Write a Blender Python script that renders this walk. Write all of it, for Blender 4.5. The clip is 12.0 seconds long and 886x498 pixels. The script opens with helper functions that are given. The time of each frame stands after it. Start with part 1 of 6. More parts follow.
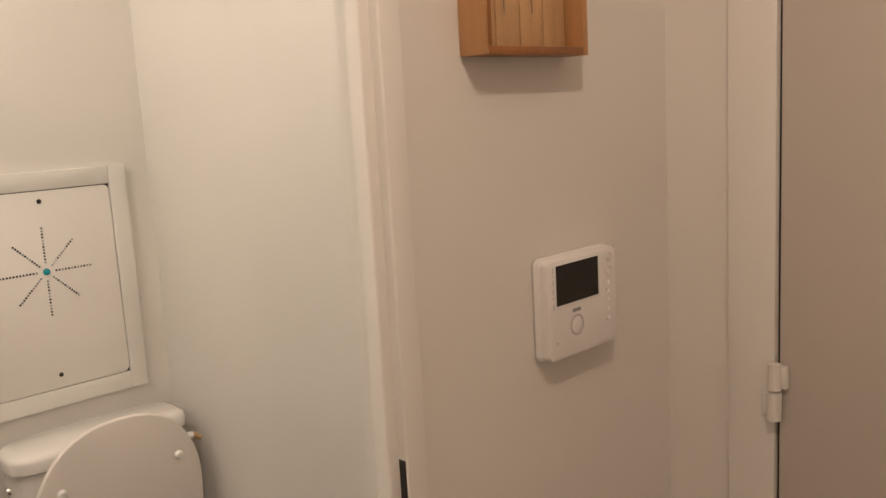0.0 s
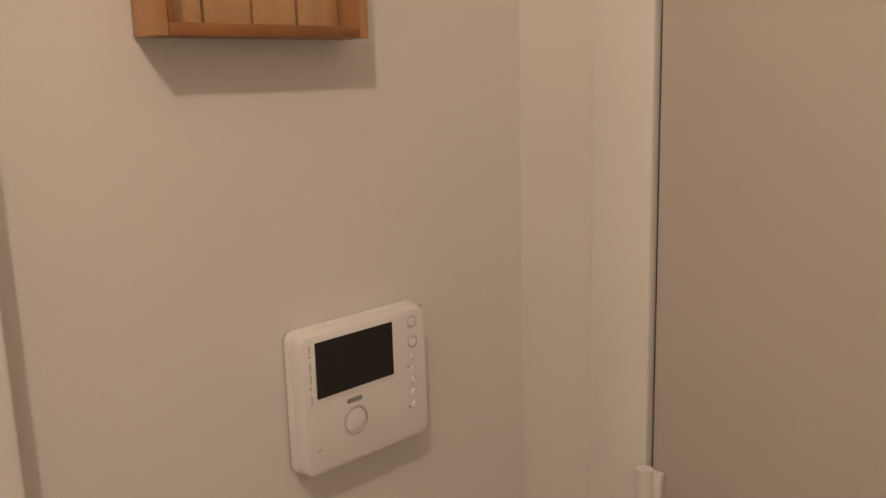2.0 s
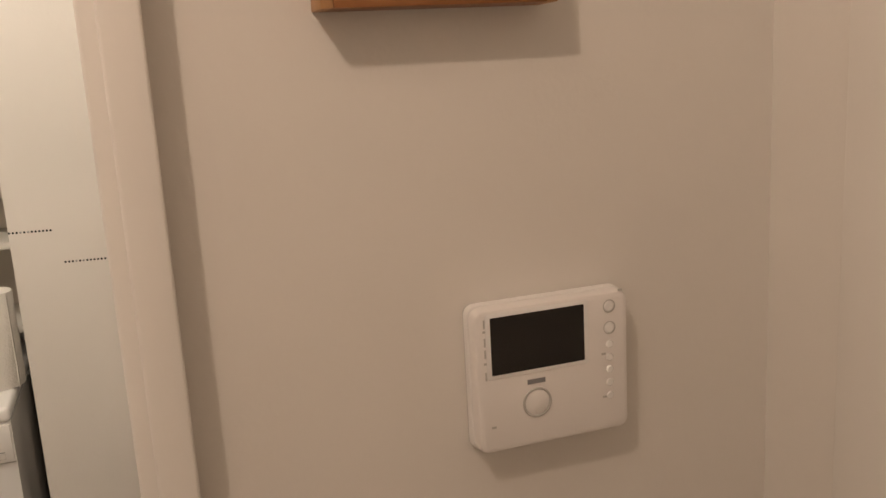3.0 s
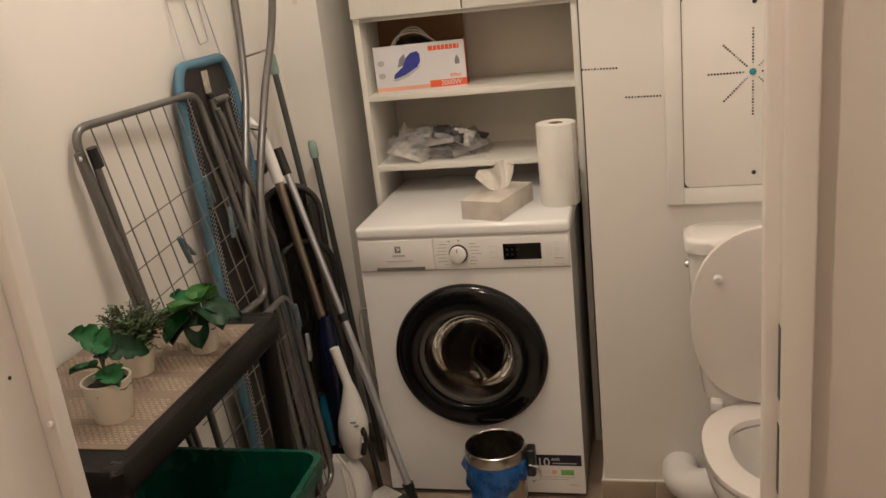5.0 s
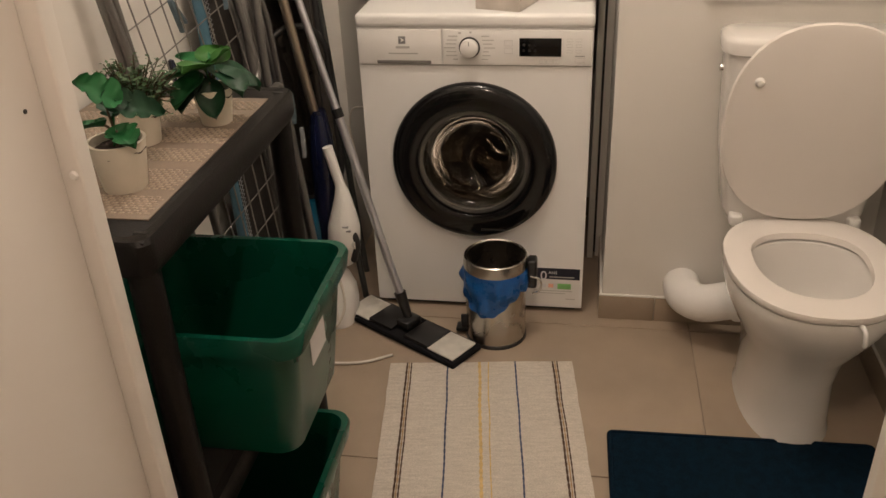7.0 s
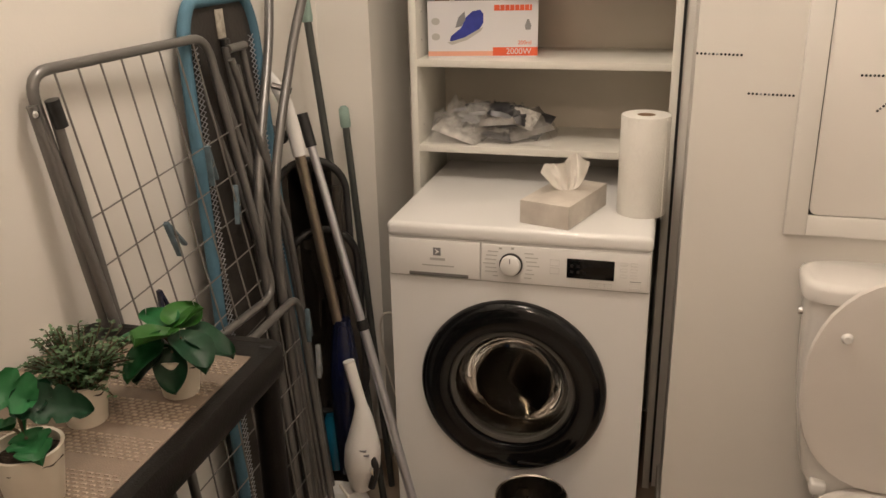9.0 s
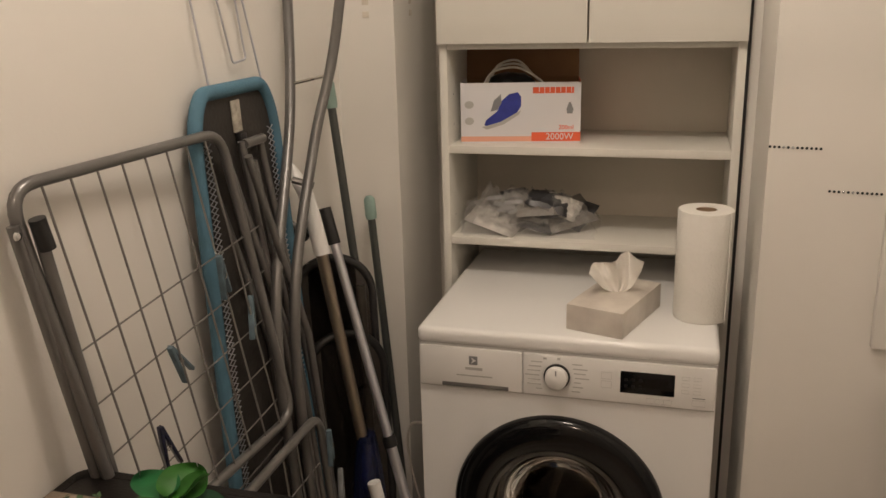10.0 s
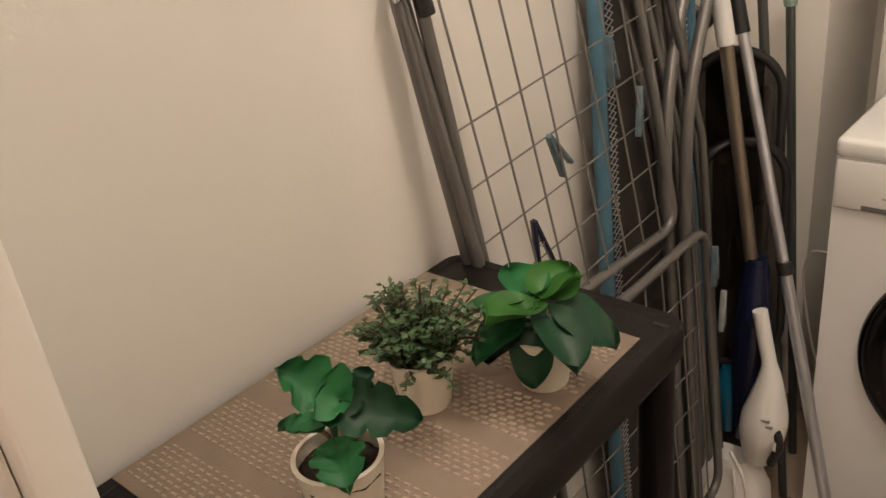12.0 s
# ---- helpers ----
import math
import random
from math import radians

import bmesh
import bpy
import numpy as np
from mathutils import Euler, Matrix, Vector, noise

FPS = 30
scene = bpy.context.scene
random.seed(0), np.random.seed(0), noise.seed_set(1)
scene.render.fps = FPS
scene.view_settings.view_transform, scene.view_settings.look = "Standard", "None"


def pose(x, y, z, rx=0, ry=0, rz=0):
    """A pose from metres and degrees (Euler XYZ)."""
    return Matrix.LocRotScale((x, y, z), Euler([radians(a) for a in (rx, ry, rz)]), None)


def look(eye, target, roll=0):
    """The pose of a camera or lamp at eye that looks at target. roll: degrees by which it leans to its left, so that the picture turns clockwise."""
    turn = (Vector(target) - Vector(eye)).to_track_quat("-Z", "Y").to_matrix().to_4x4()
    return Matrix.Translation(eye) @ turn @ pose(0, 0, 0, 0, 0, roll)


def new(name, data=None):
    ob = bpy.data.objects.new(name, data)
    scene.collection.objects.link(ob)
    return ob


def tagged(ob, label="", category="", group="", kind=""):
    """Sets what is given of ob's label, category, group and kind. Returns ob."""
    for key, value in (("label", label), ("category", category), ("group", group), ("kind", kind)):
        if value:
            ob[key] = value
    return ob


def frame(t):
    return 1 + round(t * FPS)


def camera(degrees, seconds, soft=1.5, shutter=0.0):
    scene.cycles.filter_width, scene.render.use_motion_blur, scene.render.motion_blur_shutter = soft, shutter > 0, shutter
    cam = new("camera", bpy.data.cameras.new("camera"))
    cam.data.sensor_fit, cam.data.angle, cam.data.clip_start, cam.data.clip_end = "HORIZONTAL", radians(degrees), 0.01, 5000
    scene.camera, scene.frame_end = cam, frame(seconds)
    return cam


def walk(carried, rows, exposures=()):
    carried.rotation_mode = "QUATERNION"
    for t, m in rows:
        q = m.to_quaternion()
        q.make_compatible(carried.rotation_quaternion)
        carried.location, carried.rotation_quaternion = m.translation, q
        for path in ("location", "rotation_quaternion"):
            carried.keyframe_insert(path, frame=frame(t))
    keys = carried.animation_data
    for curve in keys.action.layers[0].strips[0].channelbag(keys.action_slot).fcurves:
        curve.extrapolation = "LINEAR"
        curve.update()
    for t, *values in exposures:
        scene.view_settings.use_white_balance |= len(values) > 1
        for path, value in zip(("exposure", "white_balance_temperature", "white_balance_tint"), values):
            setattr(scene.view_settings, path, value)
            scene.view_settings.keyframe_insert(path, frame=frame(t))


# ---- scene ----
cam = camera(54.4, 12.0, soft=1.5, shutter=0.0)
PATH = [
    (0, (0.341, -2.059, 1.541), (1.723, -0.649, 1.221), -3.2),
    (0.5, (0.42, -2.043, 1.525), (1.827, -0.665, 1.175), -3.4),
    (1, (0.496, -2.065, 1.528), (1.89, -0.676, 1.169), -3.1),
    (1.5, (0.611, -2.079, 1.532), (2.002, -0.687, 1.17), -2.9),
    (2, (0.776, -1.989, 1.564), (2.155, -0.593, 1.173), -1.6),
    (2.5, (0.856, -1.971, 1.543), (2.124, -0.466, 1.186), -3.2),
    (3, (0.944, -2.057, 1.548), (1.579, -0.204, 1.144), -3.3),
    (3.3, (0.932, -2.114, 1.553), (1.276, -0.188, 1.138), -5.3),
    (3.5, (0.91, -2.119, 1.561), (1.121, -0.179, 1.121), -5.3),
    (3.7, (0.834, -2.167, 1.578), (0.959, -0.227, 1.107), -4.6),
    (5.3, (0.785, -2.21, 1.519), (0.27, -0.389, 0.895), -6.6),
    (5.5, (0.749, -2.211, 1.511), (0.225, -0.389, 0.873), -6.5),
    (6, (0.669, -2.175, 1.477), (0.157, -0.42, 0.666), -6.1),
    (6.5, (0.594, -2.16, 1.412), (0.244, -0.451, 0.437), -3.6),
    (6.7, (0.584, -2.155, 1.392), (0.255, -0.444, 0.411), -3.1),
    (8.3, (0.627, -1.891, 1.452), (0.363, -0.086, 0.631), -0.4),
    (8.5, (0.637, -1.866, 1.46), (0.251, -0.076, 0.656), -0.1),
    (9, (0.615, -1.794, 1.493), (0.126, 0.017, 0.799), -1.2),
    (9.5, (0.544, -1.683, 1.514), (0.039, 0.153, 0.903), -1.4),
    (10, (0.516, -1.596, 1.525), (-0.014, 0.248, 0.959), -1.5),
    (10.5, (0.526, -1.54, 1.521), (-0.183, 0.271, 1.055), -1.9),
    (11, (0.475, -1.506, 1.494), (-0.529, 0.156, 1.018), -3.9),
    (11.5, (0.457, -1.489, 1.466), (-0.767, -0.069, 0.77), -6.4),
    (12, (0.433, -1.476, 1.44), (-0.793, -0.179, 0.537), -7.2),
]
EXPOSURES = [(0.0, -0.05), (3.7, -0.05), (5.5, 0.03), (6.5, 0.22), (8.5, 0.22), (9.5, -0.08), (10.5, -0.30), (11.0, -0.15), (11.5, 0.08), (12.0, 0.25)]
walk(cam, [(t, look(eye, target, roll)) for t, eye, target, roll in PATH], EXPOSURES)

# light: a lamp on the hall ceiling and one on the ceiling of the small room
HALL_LAMP, HALL_POWER = (0.57, -2.07, 2.41), 16.5
ROOM_LAMP, ROOM_POWER = (0.34, -0.60, 2.38), 20.5
HALL_COLOUR, ROOM_COLOUR = (1.0, 0.755, 0.585), (1.0, 0.85, 0.71)
world = bpy.data.worlds.new("world")
scene.world = world
world.use_nodes = True
world.node_tree.nodes["Background"].inputs[0].default_value = (0.008, 0.007, 0.006, 1)


def lamp(name, at, power, colour, radius):
    data = bpy.data.lights.new(name, "POINT")
    data.energy, data.color, data.shadow_soft_size = power, colour, radius
    ob = new(name, data)
    ob.matrix_basis = pose(*at)
    return ob


lamp("hall_light", HALL_LAMP, HALL_POWER, HALL_COLOUR, 0.018)
for side in (-0.065, 0.065):      # two bulbs in one fitting
    lamp("room_light", (ROOM_LAMP[0] + side, ROOM_LAMP[1], ROOM_LAMP[2]), ROOM_POWER / 2, ROOM_COLOUR, 0.03)


# ---- materials ----
def material(name, colour, rough=0.5, metal=0.0, vary=0.06, scale=6.0, bump=0.0, bump_scale=200.0, colour2=None, coat=0.0, fine=0.0, stretch=None, random_shift=0.0, emit=0.0, alpha=1.0, transmission=0.0, spec=0.5):
    m = bpy.data.materials.new(name)
    m.use_nodes = True
    nt = m.node_tree
    n, l = nt.nodes, nt.links
    b = n["Principled BSDF"]
    b.inputs["Roughness"].default_value = rough
    b.inputs["Metallic"].default_value = metal
    b.inputs["Coat Weight"].default_value = coat
    b.inputs["Transmission Weight"].default_value = transmission
    b.inputs["Alpha"].default_value = alpha
    b.inputs["Specular IOR Level"].default_value = spec
    co = n.new("ShaderNodeTexCoord")
    mp = n.new("ShaderNodeMapping")
    if stretch:
        mp.inputs["Scale"].default_value = stretch
    l.new(co.outputs["Object"], mp.inputs["Vector"])
    nz = n.new("ShaderNodeTexNoise")
    nz.inputs["Scale"].default_value, nz.inputs["Detail"].default_value = scale, 5
    l.new(mp.outputs[0], nz.inputs["Vector"])
    mix = n.new("ShaderNodeMix")
    mix.data_type = "RGBA"
    lo = [max(0.0, c * (1 - vary)) for c in colour]
    hi = colour2 or [min(1.0, c * (1 + vary)) for c in colour]
    mix.inputs["A"].default_value, mix.inputs["B"].default_value = (*lo, 1), (*hi, 1)
    ramp = n.new("ShaderNodeMapRange")
    ramp.inputs["From Min"].default_value, ramp.inputs["From Max"].default_value = 0.3, 0.7
    l.new(nz.outputs["Fac"], ramp.inputs["Value"])
    l.new(ramp.outputs[0], mix.inputs["Factor"])
    out = mix.outputs["Result"]
    if fine:
        nf = n.new("ShaderNodeTexNoise")
        nf.inputs["Scale"].default_value, nf.inputs["Detail"].default_value = 350, 3
        l.new(co.outputs["Object"], nf.inputs["Vector"])
        mf = n.new("ShaderNodeMix")
        mf.data_type, mf.blend_type = "RGBA", "MULTIPLY"
        mr = n.new("ShaderNodeMapRange")
        mr.inputs["From Min"].default_value, mr.inputs["From Max"].default_value = 0.35, 0.65
        mr.inputs["To Min"].default_value, mr.inputs["To Max"].default_value = 1 - fine, 1
        l.new(nf.outputs["Fac"], mr.inputs["Value"])
        mf.inputs["Factor"].default_value = 1
        l.new(out, mf.inputs["A"])
        l.new(mr.outputs[0], mf.inputs["B"])
        out = mf.outputs["Result"]
    if random_shift:
        oi = n.new("ShaderNodeObjectInfo")
        hs = n.new("ShaderNodeHueSaturation")
        rr = n.new("ShaderNodeMapRange")
        rr.inputs["To Min"].default_value, rr.inputs["To Max"].default_value = 1 - random_shift, 1 + random_shift
        l.new(oi.outputs["Random"], rr.inputs["Value"])
        l.new(rr.outputs[0], hs.inputs["Value"])
        l.new(out, hs.inputs["Color"])
        out = hs.outputs[0]
    l.new(out, b.inputs["Base Color"])
    mr2 = n.new("ShaderNodeMapRange")
    mr2.inputs["To Min"].default_value, mr2.inputs["To Max"].default_value = max(0.02, rough - 0.06), min(1, rough + 0.06)
    l.new(nz.outputs["Fac"], mr2.inputs["Value"])
    l.new(mr2.outputs[0], b.inputs["Roughness"])
    if bump:
        nb = n.new("ShaderNodeTexNoise")
        nb.inputs["Scale"].default_value, nb.inputs["Detail"].default_value = bump_scale, 4
        l.new(co.outputs["Object"], nb.inputs["Vector"])
        bp = n.new("ShaderNodeBump")
        bp.inputs["Strength"].default_value, bp.inputs["Distance"].default_value = bump, 0.002
        l.new(nb.outputs["Fac"], bp.inputs["Height"])
        l.new(bp.outputs[0], b.inputs["Normal"])
    if emit:
        b.inputs["Emission Color"].default_value, b.inputs["Emission Strength"].default_value = (*colour, 1), emit
    return m


PAINT = material("wall_paint", (0.77, 0.745, 0.70), 0.55, vary=0.025, scale=1.6, bump=0.12, bump_scale=160)
DOORPAINT = material("door_paint", (0.80, 0.77, 0.73), 0.38, vary=0.02, scale=2.5, bump=0.08, bump_scale=90)
# off-white entrance door paint, darkened for the shade over that side of the hall
ENTRANCESHADED = material("entrance_paint_shaded", (0.54, 0.495, 0.445), 0.42, vary=0.03, scale=2.5, bump=0.1, bump_scale=90)
FRAMEPAINT = material("frame_paint", (0.78, 0.76, 0.72), 0.35, vary=0.02, scale=3, bump=0.08, bump_scale=60)
CEILING = material("ceiling_paint", (0.8, 0.79, 0.77), 0.8, vary=0.02, bump=0.2)
TILE = material("beige_tile", (0.37, 0.295, 0.225), 0.34, vary=0.10, scale=5, fine=0.06, bump=0.05, bump_scale=60, random_shift=0.02)
GROUT = material("grout", (0.35, 0.28, 0.215), 0.9, vary=0.1, scale=30)
LAMINATE = material("white_laminate", (0.78, 0.76, 0.70), 0.42, vary=0.02, scale=4, bump=0.03)
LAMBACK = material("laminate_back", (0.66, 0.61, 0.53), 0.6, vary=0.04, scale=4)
INTERCOMWHITE = material("intercom_plastic", (0.83, 0.81, 0.79), 0.3, vary=0.015, scale=8, bump=0.02)
ENAMEL = material("white_enamel", (0.87, 0.87, 0.86), 0.07, vary=0.015, scale=3)
WPLASTIC = material("white_plastic", (0.84, 0.83, 0.81), 0.35, vary=0.02, scale=8, bump=0.03)
CERAMIC = material("ceramic", (0.80, 0.78, 0.75), 0.09, vary=0.015, scale=3, coat=0.5)
SEAT = material("seat_plastic", (0.79, 0.75, 0.71), 0.25, vary=0.02, scale=4)
SCREEN = material("screen_glass", (0.012, 0.011, 0.010), 0.12, vary=0.1)
BLACKP = material("black_plastic", (0.016, 0.016, 0.017), 0.32, vary=0.2, scale=12)
BLACKGLOSS = material("black_gloss", (0.006, 0.006, 0.0065), 0.10, vary=0.1, spec=0.4)
RESIN = material("dark_resin", (0.0075, 0.0062, 0.0058), 0.45, spec=0.22, vary=0.15, scale=10, bump=0.3, bump_scale=320)
GREEN = material("green_plastic", (0.001, 0.062, 0.038), 0.28, spec=0.4, vary=0.10, scale=6, bump=0.05)
STEEL = material("brushed_steel", (0.46, 0.43, 0.39), 0.27, metal=1.0, vary=0.02, scale=5)
CHROME = material("chrome", (0.75, 0.75, 0.76), 0.08, metal=1.0, vary=0.02)
ALU = material("aluminium_tube", (0.60, 0.61, 0.66), 0.30, metal=0.75, vary=0.05, scale=20)
GREYTUBE = material("grey_tube", (0.17, 0.165, 0.16), 0.33, metal=0.5, vary=0.08, scale=15, bump=0.05)
WIRE = material("grey_wire", (0.20, 0.19, 0.18), 0.38, metal=0.3, vary=0.1, scale=30)
BLUEEDGE = material("blue_fabric", (0.07, 0.165, 0.235), 0.75, vary=0.12, scale=18, bump=0.5, bump_scale=400)
BOARDUNDER = material("board_underside", (0.035, 0.031, 0.028), 0.5, spec=0.3, vary=0.2, scale=10, bump=0.4, bump_scale=120)
BRONZE = material("bronze_tube", (0.30, 0.25, 0.20), 0.32, metal=0.8, vary=0.08, scale=15)
NAVY = material("navy_plastic", (0.006, 0.009, 0.034), 0.25, vary=0.15, scale=10, coat=0.2)
LACEPALE = material("pale_webbing", (0.36, 0.33, 0.28), 0.8, vary=0.3, scale=90, bump=0.5, bump_scale=300)
CYANP = material("cyan_plastic", (0.008, 0.11, 0.20), 0.25, vary=0.15, scale=10)
MINT = material("mint_rubber", (0.25, 0.36, 0.32), 0.55, vary=0.08, scale=20)
DARKPOLE = material("dark_pole", (0.085, 0.092, 0.088), 0.32, metal=0.5, vary=0.1, scale=20)
PEGBLUE = material("peg_blue", (0.09, 0.135, 0.165), 0.45, vary=0.2, scale=60)
PEGWOOD = material("peg_grey", (0.19, 0.20, 0.21), 0.5, vary=0.2, scale=60)
CHAIRP = material("chair_plastic", (0.034, 0.029, 0.024), 0.30, spec=0.3, vary=0.15, scale=9, bump=0.1)
BAG = material("blue_bag", (0.007, 0.085, 0.30), 0.28, vary=0.3, scale=30, bump=1.6, bump_scale=38)
CLEARBAG = material("clear_bag", (0.70, 0.69, 0.67), 0.10, vary=0.08, scale=30, bump=0.7, bump_scale=60, alpha=0.14)
PAPERGREY = material("printed_paper", (0.22, 0.205, 0.19), 0.5, vary=0.2, scale=40)
FABRICBLACK = material("black_microfibre", (0.012, 0.012, 0.014), 0.95, spec=0.1, vary=0.2, scale=40, bump=0.8, bump_scale=500)
FELT = material("white_felt", (0.64, 0.62, 0.57), 0.9, vary=0.08, scale=40, bump=0.6, bump_scale=500)
RUG = material("woven_cream", (0.66, 0.61, 0.54), 0.95, vary=0.09, scale=25, bump=0.9, bump_scale=420, fine=0.2, stretch=(1, 6, 1))
RUGBROWN = material("brown_yarn", (0.085, 0.050, 0.035), 0.95, vary=0.25, scale=90, bump=0.7, bump_scale=500)
RUGBLUE = material("blue_yarn", (0.045, 0.065, 0.13), 0.95, vary=0.25, scale=90, bump=0.7, bump_scale=500)
RUGYELLOW = material("yellow_yarn", (0.62, 0.45, 0.20), 0.95, vary=0.2, scale=90, bump=0.7, bump_scale=500)
RUGORANGE = material("tan_yarn", (0.42, 0.27, 0.14), 0.95, vary=0.2, scale=90, bump=0.7, bump_scale=500)
MATBLUE = material("petrol_terry", (0.003, 0.015, 0.030), 1.0, spec=0.1, vary=0.25, scale=50, bump=1.0, bump_scale=600, fine=0.35)
PLACEMAT = material("woven_taupe", (0.205, 0.158, 0.120), 0.6, vary=0.08, scale=30, bump=0.3, bump_scale=500)
PLACELIGHT = material("woven_light", (0.36, 0.292, 0.228), 0.5, vary=0.1, scale=60)
POT = material("cream_pot", (0.72, 0.67, 0.57), 0.42, vary=0.04, scale=20, bump=0.15, bump_scale=150)
SOIL = material("soil", (0.028, 0.018, 0.012), 0.95, vary=0.4, scale=120, bump=1.0, bump_scale=250)
LEAF = material("leaf_mid", (0.012, 0.105, 0.030), 0.5, spec=0.3, vary=0.3, scale=22, bump=0.2, bump_scale=90, random_shift=0.2)
PAPERPALE = material("pale_sachet", (0.46, 0.44, 0.41), 0.4, vary=0.25, scale=45)
PRINTDARK = material("dark_sachet", (0.045, 0.045, 0.05), 0.35, vary=0.3, scale=45)
PETALPINK = material("pink_paper", (0.62, 0.36, 0.34), 0.7, vary=0.08, scale=30)
PETALRED = material("red_paper", (0.55, 0.10, 0.07), 0.7, vary=0.1, scale=30)
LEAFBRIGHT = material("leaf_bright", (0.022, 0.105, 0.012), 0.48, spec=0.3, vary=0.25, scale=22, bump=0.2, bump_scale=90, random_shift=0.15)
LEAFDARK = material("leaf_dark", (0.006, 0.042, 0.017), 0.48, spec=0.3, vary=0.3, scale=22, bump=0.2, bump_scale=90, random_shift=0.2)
HERB = material("herb_leaf", (0.050, 0.11, 0.040), 0.5, vary=0.35, scale=60, random_shift=0.2)
STEMM = material("stem", (0.07, 0.05, 0.025), 0.7, vary=0.2, scale=60)
WOOD = material("beech_wood", (0.50, 0.27, 0.115), 0.45, vary=0.16, scale=7, bump=0.15, bump_scale=60, stretch=(4, 4, 0.5), fine=0.08)
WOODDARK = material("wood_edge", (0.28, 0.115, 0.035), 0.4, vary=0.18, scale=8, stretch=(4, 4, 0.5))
WOODLIGHT = material("wood_slat", (0.60, 0.38, 0.19), 0.5, vary=0.12, scale=8, stretch=(5, 5, 0.5), fine=0.08)
CARD = material("cardboard", (0.27, 0.145, 0.07), 0.85, vary=0.1, scale=12)
PRINTWHITE = material("printed_white", (0.76, 0.75, 0.77), 0.4, vary=0.02)
PRINTORANGE = material("printed_orange", (0.80, 0.13, 0.055), 0.4, vary=0.05)
PRINTPALE = material("printed_pale_orange", (0.82, 0.42, 0.30), 0.4, vary=0.05)
PRINTBLUE = material("printed_blue", (0.035, 0.05, 0.30), 0.4, vary=0.2, scale=40)
PRINTGREY = material("printed_grey", (0.25, 0.25, 0.26), 0.4, vary=0.1)
PRINTGREEN = material("printed_green", (0.20, 0.50, 0.16), 0.4, vary=0.1)
PRINTNAVY = material("printed_navy", (0.008, 0.010, 0.025), 0.35, vary=0.1)
LETTER = material("letter_light", (0.75, 0.75, 0.78), 0.4, vary=0.02)
MARK = material("grey_marking", (0.50, 0.49, 0.47), 0.5, vary=0.05)
TISSUE = material("tissue_paper", (0.82, 0.79, 0.74), 0.9, vary=0.02, bump=0.3, bump_scale=200)
TISSUEBOX = material("tissue_carton", (0.60, 0.54, 0.48), 0.55, vary=0.16, scale=14, colour2=(0.72, 0.67, 0.60))
ROLL = material("paper_towel", (0.82, 0.80, 0.75), 0.95, vary=0.02, scale=20, bump=0.8, bump_scale=180)
CORE = material("roll_core", (0.36, 0.25, 0.16), 0.9, vary=0.1)
GEM = material("clear_gem", (0.55, 0.57, 0.60), 0.1, metal=0.85, vary=0.1, random_shift=0.3)
GEMDARK = material("dark_gem", (0.04, 0.045, 0.05), 0.1, metal=0.5, vary=0.3)
TEAL = material("teal_gem", (0.01, 0.27, 0.33), 0.08, vary=0.3, scale=60, coat=0.5)
DRUM = material("drum_steel", (0.30, 0.28, 0.245), 0.17, metal=1.0, vary=0.2, scale=20, bump=3.0, bump_scale=14)
SEALGREY = material("bezel_grey", (0.075, 0.072, 0.066), 0.20, vary=0.1, scale=12, coat=0.3)
RUBBER = material("grey_rubber", (0.16, 0.155, 0.15), 0.5, vary=0.1, scale=14)
CABLE = material("white_cable", (0.70, 0.66, 0.60), 0.45, vary=0.03)


# ---- mesh helpers ----
def bm_box(x0, x1, y0, y1, z0, z1, bevel=0.0, seg=2, bm=None):
    own = bm is None
    b = bmesh.new()
    v = bmesh.ops.create_cube(b, size=1)["verts"]
    for w in v:
        w.co = Vector(((x0 + x1) / 2 + w.co.x * (x1 - x0), (y0 + y1) / 2 + w.co.y * (y1 - y0), (z0 + z1) / 2 + w.co.z * (z1 - z0)))
    if bevel:
        bmesh.ops.bevel(b, geom=b.edges[:], offset=bevel, segments=seg, affect="EDGES", profile=0.5)
    if own:
        return b
    return join(bm, b)


def join(bm, other):
    data = bpy.data.meshes.new("join")
    other.to_mesh(data)
    other.free()
    bm.from_mesh(data)
    bpy.data.meshes.remove(data)
    return bm


def moved(bm, m):
    bmesh.ops.transform(bm, matrix=m, verts=bm.verts[:])
    return bm


def bm_lathe(profile, n=32, cap=True):
    """A turned shape round the z axis from (radius, height) pairs."""
    bm = bmesh.new()
    rings = []
    for r, z in profile:
        if r < 1e-5:
            rings.append([bm.verts.new((0, 0, z))])
        else:
            rings.append([bm.verts.new((r * math.cos(2 * math.pi * i / n), r * math.sin(2 * math.pi * i / n), z)) for i in range(n)])
    for a, b in zip(rings, rings[1:]):
        if len(a) == 1 and len(b) == 1:
            continue
        for i in range(n):
            j = (i + 1) % n
            if len(a) == 1:
                bm.faces.new((a[0], b[j], b[i]))
            elif len(b) == 1:
                bm.faces.new((a[i], a[j], b[0]))
            else:
                bm.faces.new((a[i], a[j], b[j], b[i]))
    bmesh.ops.recalc_face_normals(bm, faces=bm.faces[:])
    for f in bm.faces:
        f.smooth = True
    return bm


def smooth_path(points, steps=6):
    """Catmull-Rom through the points."""
    p = [Vector(q) for q in points]
    p = [p[0] * 2 - p[1]] + p + [p[-1] * 2 - p[-2]]
    out = []
    for i in range(1, len(p) - 2):
        for k in range(steps):
            t = k / steps
            out.append(0.5 * ((2 * p[i]) + (p[i + 1] - p[i - 1]) * t + (2 * p[i - 1] - 5 * p[i] + 4 * p[i + 1] - p[i + 2]) * t * t + (3 * p[i] - p[i - 1] - 3 * p[i + 1] + p[i + 2]) * t ** 3))
    out.append(p[-2])
    return out


